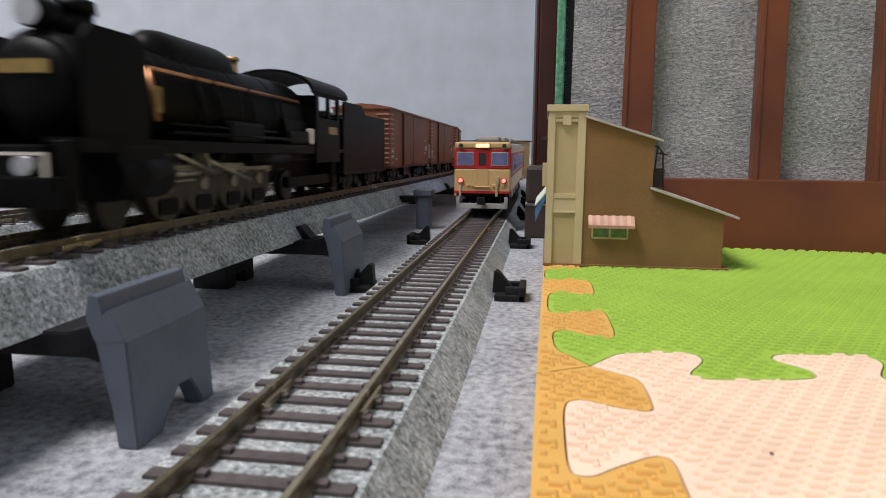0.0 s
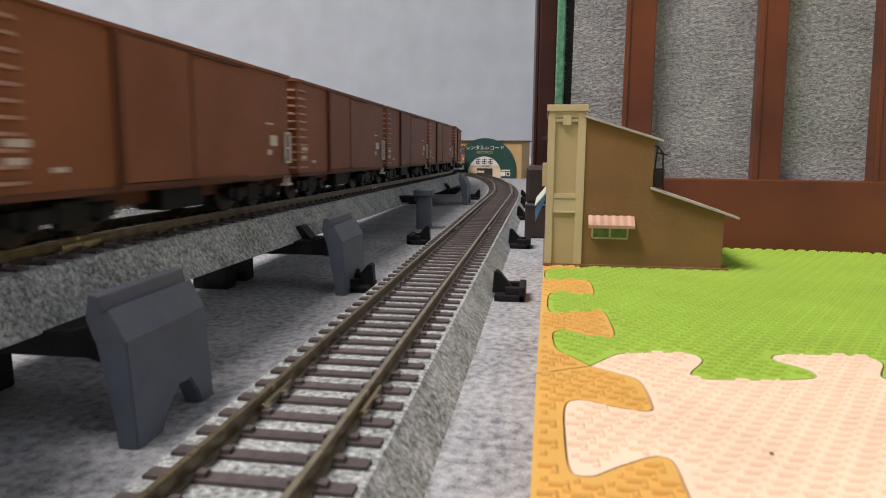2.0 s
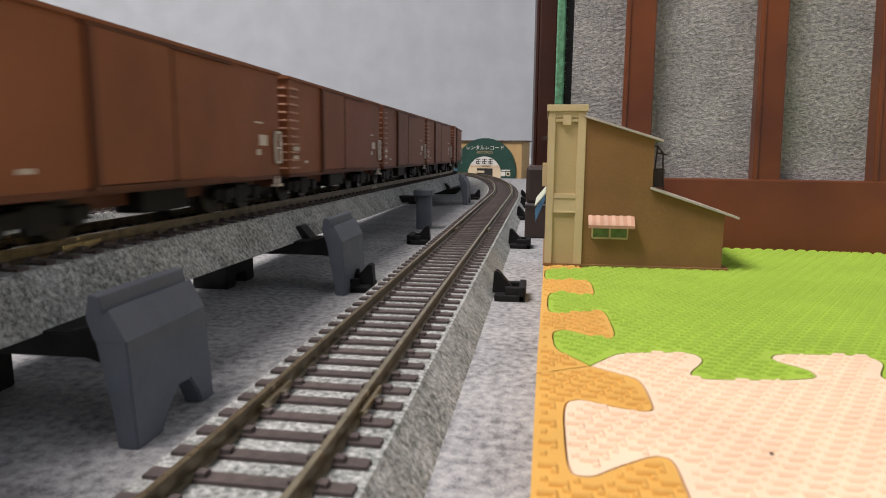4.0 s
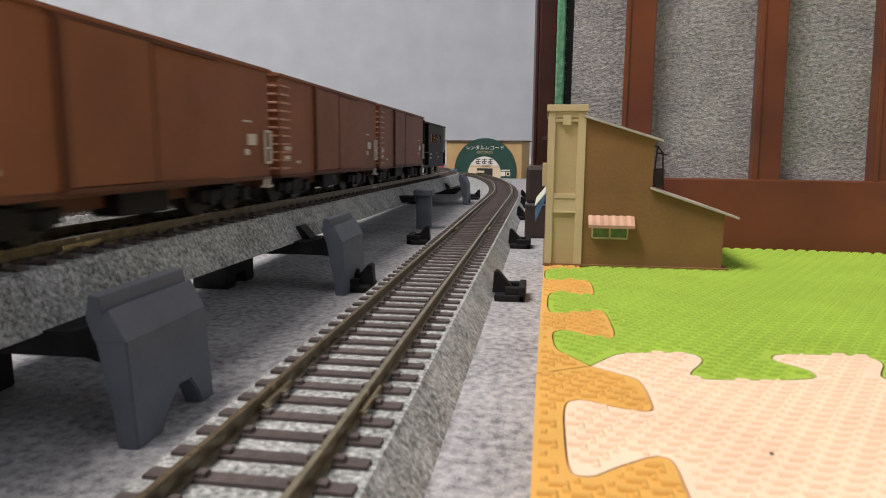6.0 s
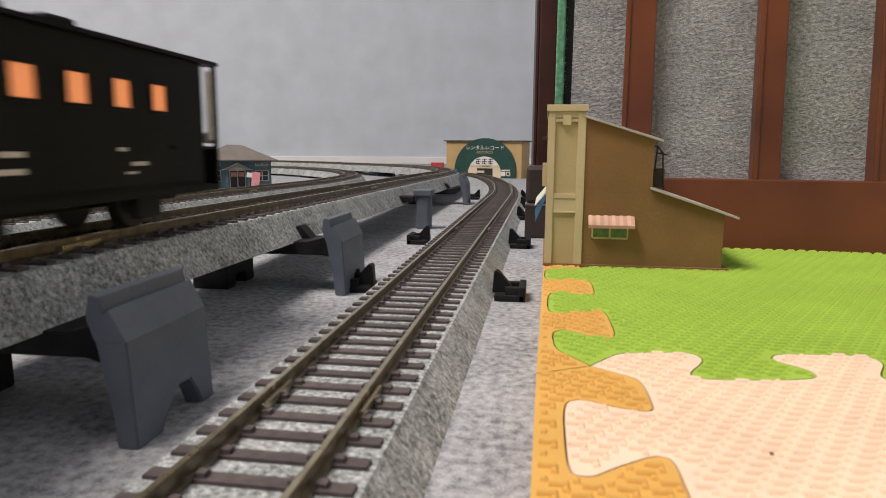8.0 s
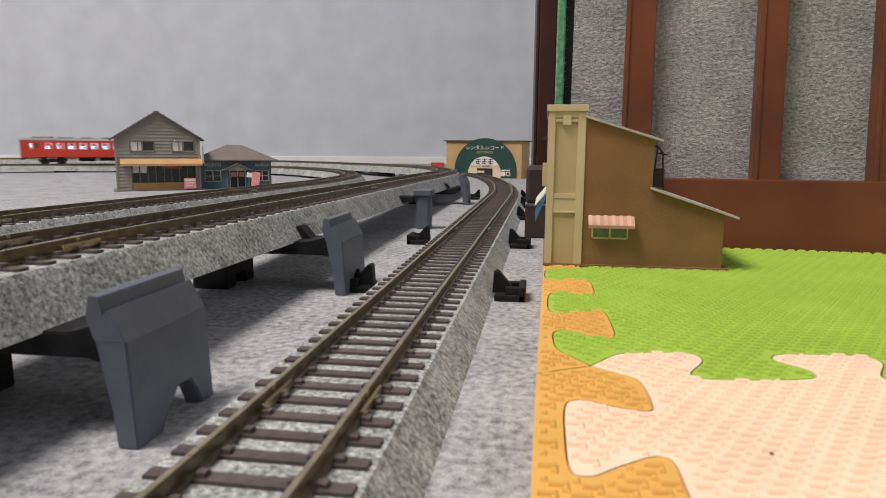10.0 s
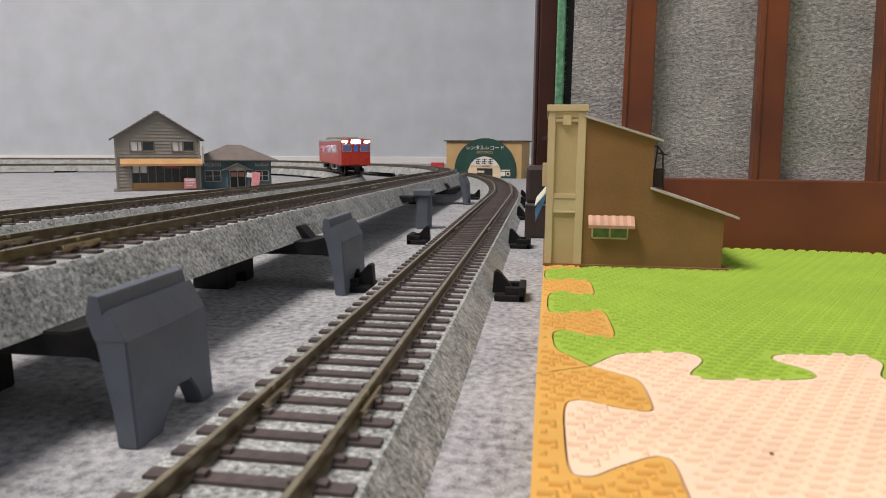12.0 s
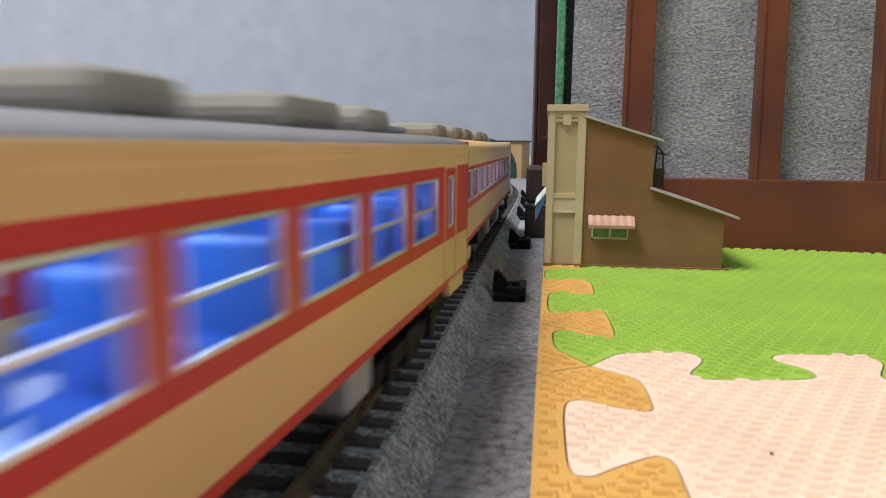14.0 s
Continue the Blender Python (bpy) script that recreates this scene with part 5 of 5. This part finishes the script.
def interior(t, L, w, strip, seat_mat=None):
    part("cabin_floor", boxes((-w + 1, w - 1, -L / 2 + 2, L / 2 - 2, 14.6, 15.6)), CABIN, t)
    part("ceiling_panel", boxes((-w + 1, w - 1, -L / 2 + 2, L / 2 - 2, 39.2, 40)), CABIN, t)
    part("light_strip", boxes((-1.6, 1.6, -L / 2 + 14, L / 2 - 14, 38.2, 39.1)), strip, t, "glowing cabin light strip")
    for y in (-L / 2 + 9, L / 2 - 9):
        part("partition", boxes((-w + 1.2, w - 1.2, y - 0.4, y + 0.4, 15.6, 39.1)), seat_mat or SEAT_BLUE, t)
    me = mesh_of("seat", boxes((-14.5, -4, -4.5, 4.5, 15.6, 21), (-14.5, -4, -1.4, 1.4, 20, 31), (4, 14.5, -4.5, 4.5, 15.6, 21), (4, 14.5, -1.4, 1.4, 20, 31), bevel=0.7), seat_mat or SEAT_BLUE)
    for i in range(10):
        ob = new("seat", me)
        ob.parent = t
        ob.location.y = (-L / 2 + 34 + i * 18.6) * MM


def underframe(t, L, w):
    part("underframe", boxes((-w + 3, w - 3, -L / 2 + 4, L / 2 - 4, 10.5, 13.4), (-13, 13, -34, -10, 4.5, 11), (-13, 13, 2, 22, 5.5, 11), (-13, -4, 28, 44, 5, 11), bevel=0.5), BLACK, t)
    for a, b in ((-6, 0), (46, 56)):
        part("fuel_tank", boxes((-14.5, 14.5, a, b, 4.8, 11), bevel=0.8), SKIRT, t)
    for y in (-78, 78):
        bogie(t, y, 26, 5.4, 13)
    for y in (-L / 2, L / 2):
        coupler(t, y, 8.5)


def face(t, L, w, k, red, lit):
    """The cab end at local y = k * L / 2 of the cream and red railcar."""
    y = k * L / 2
    def slab(name, x0, x1, z0, z1, mat, d0=0.0, d1=0.9, parent=t, label="", bevel=0.2):
        a, b = y + k * d0, y + k * d1
        return part(name, boxes((x0, x1, min(a, b), max(a, b), z0, z1), bevel=bevel), mat, parent, label)
    end = slab("end_wall", -w, w, 12.8, 27.2, CREAM, 0, 1.0, bevel=0.9)
    slab("end_band", -w, w, 27.2, 38.9, CAR_RED, 0, 0.95, end, bevel=0.5)
    slab("end_top", -w + 0.3, w - 0.3, 38.9, 42.8, CREAM, -0.6, 1.3, end, bevel=0.95)
    slab("end_line", -w, w, 12.6, 14.2, CAR_RED, 0, 1.1, end)
    for x0, x1 in ((-15.2, -5.2), (5.2, 15.2)):
        f = slab("windscreen", x0, x1, 29.0, 37.0, SILVER, 0.6, 1.15, end, "silver-framed windscreen")
        slab("screen_pane", x0 + 0.6, x1 - 0.6, 29.6, 36.4, LIT_PANE, 1.1, 1.25, f)
    f = slab("end_door", -3.4, 3.4, 14.4, 38, CAR_RED, 0.7, 1.15, end)
    slab("end_door_low", -3.4, 3.4, 14.4, 27.2, CREAM, 1.1, 1.2, f)
    slab("door_pane", -2.2, 2.2, 29.4, 36.2, DARK_PANE, 1.1, 1.25, f)
    b = slab("destination_box", -4.6, 4.6, 39.2, 42.4, CREAM, 0.6, 1.8, end)
    slab("destination_glass", -3.8, 3.8, 39.8, 41.8, SIGN_GLOW, 1.7, 1.9, b, "orange-lit destination panel")
    for x in (-12.8, 12.8):
        bm = bmesh.new()
        tube(bm, (x, y, 40.6), (x, y + k * 2.0, 40.6), 1.7, n=16)
        hl = part("headlamp", bm, CREAM, end)
        bm = bmesh.new()
        tube(bm, (x, y + k * 1.8, 40.6), (x, y + k * 2.1, 40.6), 1.3, n=16)
        part("lamp_glass", bm, DARK_PANE, hl)
        bm = bmesh.new()
        tube(bm, (x, y, 20.3), (x, y + k * 1.9, 20.3), 1.7, n=16)
        tl = part("tail_lamp", bm, CAR_RED, end)
        bm = bmesh.new()
        tube(bm, (x, y + k * 1.8, 20.3), (x, y + k * 2.2, 20.3), 1.2, n=16)
        part("lamp_glass", bm, TAIL if lit else DARK_PANE, tl, "glowing red tail lamp" if lit else "")
    slab("jumper_pipe", -13.5, -12.6, 11, 17.5, GRAB, 0.8, 1.9, end)
    slab("jumper_pipe", 8.0, 9.4, 11, 20.5, TAN, 0.8, 2.1, end)
    slab("jumper_pipe", 8.0, 10.2, 18, 22.5, TAN, 0.8, 1.8, end)
    slab("grab_rail", -4.6, 4.6, 16.2, 16.9, CREAM, 0.8, 1.9, end)
    for x in (-9.4, -6.6, 6.2, 11.6):
        slab("bracket", x, x + 1.8, 16.6, 18.2, CREAM, 0.8, 1.7, end)
    slab("skirt", -w + 1.4, w - 1.4, 3.6, 6.6, SKIRT, -1.5, 1.2, t, "grey snow skirt")
    slab("skirt_side", -w + 1.4, -w + 3.4, 3.6, 10.5, SKIRT, -1.5, 1.2)
    slab("skirt_side", w - 3.4, w - 1.4, 3.6, 10.5, SKIRT, -1.5, 1.2)


LIT_PANE = material("violet_lit_screen", (0.16, 0.17, 0.32), 0.12, 0, 0.2, 200)


def diesel_railcar(first, last):
    t = thing("diesel_railcar", "cream and red model diesel railcar with lit blue seats", "railcar", "express diesel train")
    L, w = 235.0, 16.7
    low = 14.4 if first else 12.4
    panes, band = ((25.6, 34.1), (23.7, 35.0)) if first else ((24.2, 34.6), (21.8, 36.5))
    if first:
        wins = [(52 - i * 20, 68 - i * 20) for i in range(8, -1, -1)] + [(72, 80), (86.5, 93.5), (104.5, 109)]
    else:
        wins = [(70.5 - i * 21, 87 - i * 21) for i in range(8, -1, -1)] + [(96.5, 101)]
    car_shell(t, L, w, low, 40.2, wins, panes, (84.5,) if first else (93,), CREAM, band, CAR_RED)
    if not first:
        for k in (-1, 1):
            part("mid_bar", boxes((k * (w - 0.3) - 0.25, k * (w - 0.3) + 0.25, -97, 87, 29.0, 29.5)), SILVER, t, "silver window bar")
    for k in (-1, 1):
        part("lower_line", boxes((min(k * w, k * (w + 0.12)), max(k * w, k * (w + 0.12)), -L / 2, L / 2, low, low + 1.3)), CAR_RED, t, "red waist line")
        for a in (96, -110):
            part("door_step", boxes((k * w - 1.0, k * w + 0.5, a, a + 14, 10.2, 13.4), bevel=0.3), CREAM, t)
    if first:
        part("roof", arch_roof(w + 0.12, 39.5, 43.0, -L / 2, L / 2), CREAM, t, "cream curved roof")
        for k in (-1, 1):
            a, b = sorted((k * (w - 0.1), k * (w + 0.14)))
            part("cab_side", boxes((a, b, 97.5, 104.5, *band), (a, b, 109, L / 2, *band), (a, b, 104.4, 109.1, band[0], panes[0]), (a, b, 104.4, 109.1, panes[1], band[1])), CREAM, t, "cream cab side")
    else:
        part("roof", arch_roof(w + 0.1, 40.0, 43.0, -L / 2, L / 2), ROOF_GREY, t, "grey curved roof")
    for k in (() if first else (-1, 1)):
        part("roof_eave", boxes((min(k * (w - 2.4), k * (w + 0.15)), max(k * (w - 2.4), k * (w + 0.15)), -L / 2, L / 2, 38.6, 40.9), bevel=0.7), CREAM, t)
    ys = (-84, -60, -36, -12, 12, 36, 60) if first else (-70, -40, -14, 18, 50, 76)
    for i, y in enumerate(ys):
        cooler(t, y, 17 if first else 19 - (i % 2) * 6, 19 if i % 3 else 15)
    part("exhaust_hood", boxes((-6, 6, 88, 104, 42.4, 44.4), bevel=0.8), ROOF_GREY, t)
    interior(t, L, w, STRIP)
    underframe(t, L, w)
    for k in (-1, 1):
        if (k > 0 and first) or (k < 0 and last):
            face(t, L, w, k, CAR_RED, k < 0)
        else:
            y = k * L / 2
            e = part("gangway_end", boxes((-w, w, min(y, y - k), max(y, y - k), 13.4, 41.4)), CAR_RED if k > 0 else CREAM, t)
            part("bellows", boxes((-6.5, 6.5, min(y, y + k * 4), max(y, y + k * 4), 12, 37), bevel=0.6), BLACK, e)
    return t


def red_railcar():
    t = thing("red_railcar", "orange-red model railcar with bright headlamps and lit windows", "railcar")
    L, w = 244.0, 17.4
    h = L / 2
    wins = [(-108, -103)] + [(-84 + i * 18.0, -84 + i * 18.0 + 12.2) for i in range(9)] + [(84, 91)]
    car_shell(t, L, w, 11.6, 40.4, wins, (25.2, 35.8), (-102, 93), LOCAL_RED, (24, 36.6), LOCAL_RED)
    part("roof", arch_roof(w + 0.1, 40.2, 44.0, -h, h), ROOF_GREY, t, "grey curved roof")
    for y, l in ((-92, 30), (-56, 22), (-22, 18), (12, 18), (48, 18), (84, 16)):
        cooler(t, y, l, 17, 42.8, 3.4 if l < 30 else 4.6)
    interior(t, L, w, STRIP_WHITE, CABIN)
    underframe(t, L, w)
    for k in (-1, 1):
        y = k * h
        def slab(name, x0, x1, z0, z1, mat, d0, d1, parent, label="", bevel=0.2):
            a, b = y + k * d0, y + k * d1
            return part(name, boxes((x0, x1, min(a, b), max(a, b), z0, z1), bevel=bevel), mat, parent, label)
        e = slab("end_wall", -w, w, 11.4, 42.6, LOCAL_RED, -0.5, 1.0, t, bevel=0.9)
        for x0, x1 in ((-16.4, -5.0), (5.0, 16.4)):
            f = slab("windscreen", x0, x1, 28.0, 36.4, SILVER, 0.8, 1.2, e)
            slab("screen_pane", x0 + 0.5, x1 - 0.5, 28.5, 35.9, LIT_PANE, 1.1, 1.3, f)
        slab("end_door", -3.6, 3.6, 13, 37, LOCAL_RED, 0.9, 1.4, e)
        slab("door_pane", -2.4, 2.4, 28, 36, SEAT_BLUE, 1.3, 1.5, e)
        for x in (-13.2, 13.2):
            slab("headlamp", x - 3.0, x + 3.0, 38.2, 41.0, LAMP if k > 0 else DARK_PANE, 0.8, 1.6, e, "glowing white headlamp" if k > 0 else "", 0.6)
            slab("tail_lamp", x - 1.3, x + 1.3, 19, 21.6, CAR_RED, 0.8, 1.6, e, "", 0.5)
        slab("destination_box", -5.6, 5.6, 37.2, 41.8, LAMP_BIG if k > 0 else DARK_PANE, 0.8, 1.6, e, "glowing blue-white destination lamp" if k > 0 else "", 0.8)
        slab("step_plate", -7, 7, 9, 11.6, BLACK, -1, 2, e)
        slab("jumper_pipe", 8, 10, 12, 19, LOCAL_RED, 0.8, 2.2, e)
        slab("jumper_pipe", -10, -8, 12, 19, LOCAL_RED, 0.8, 2.2, e)
    return t


CARS = 8
diesels = [diesel_railcar(i == 0, i == CARS - 1) for i in range(CARS)]
boxcars = [boxcar()]
boxcars += [copy_thing(boxcars[0], pose(0, 0, 0)) for i in range(9)]
van = brake_van()
loco, driving_wheels, rods = steam_locomotive()
tender = coal_tender()
red_car = red_railcar()


# ---- movement ----
TIMES = [i * 0.2 for i in range(71)]


def run(car, line, s0, speed, span, towards):
    walk(car, [(t, line.stand(s0 + towards * speed * t, span, towards)) for t in TIMES])


def motions():
    # the cream express goes once round the outer line, away from the camera
    pitch = 242.0
    head = 395 + CARS * pitch
    v0, v_end, lap_t = 362.0, 292.0, 13.3
    rest = LAP + 190 - head - v0 * lap_t
    a = (3 * rest - (v_end - v0) * lap_t) / lap_t ** 2
    b = ((v_end - v0) * lap_t - 2 * rest) / lap_t ** 3
    for i, car in enumerate(diesels):
        s0 = head - pitch * (i + 0.5)
        walk(car, [(t, OUTER.stand(s0 + v0 * t + a * t * t + b * t ** 3, 156, 1)) for t in TIMES])
    # the freight train comes towards the camera on the middle line
    v2, first, pitch = 212.2, 377.0, 138.7
    for i, car in enumerate(boxcars):
        run(car, MIDDLE, first + pitch * (i + 0.5), v2, 84, -1)
    run(van, MIDDLE, first + pitch * 10 + 56, v2, 48, -1)
    run(tender, MIDDLE, first - 46, v2, 44, -1)
    run(loco, MIDDLE, first - 178, v2, 70, -1)
    # its driving wheels and rods turn with it
    steps = [i / 30 for i in range(421)]
    for w in driving_wheels:
        y = w.location.y
        quarter = 90 if w.data.vertices[0].co.x > 0 else 0
        walk(w, [(t, Matrix.Translation((0, y, DRIVER_R * MM)) @ Matrix.Rotation(radians(quarter) - v2 * t / DRIVER_R, 4, "X")) for t in steps])
    for i, r in enumerate(rods):
        quarter = 90 if i >= 2 else 0
        rows = []
        for t in steps:
            a = radians(quarter) - v2 * t / DRIVER_R
            rows.append((t, Matrix.Translation((0, -4.2 * math.sin(a) * MM, (DRIVER_R + 4.2 * math.cos(a)) * MM))))
        walk(r, rows)
    # the red railcar comes towards the camera on the inner line
    run(red_car, INNER, 600 + 122 + 303 * 12.6, 303, 156, -1)


motions()
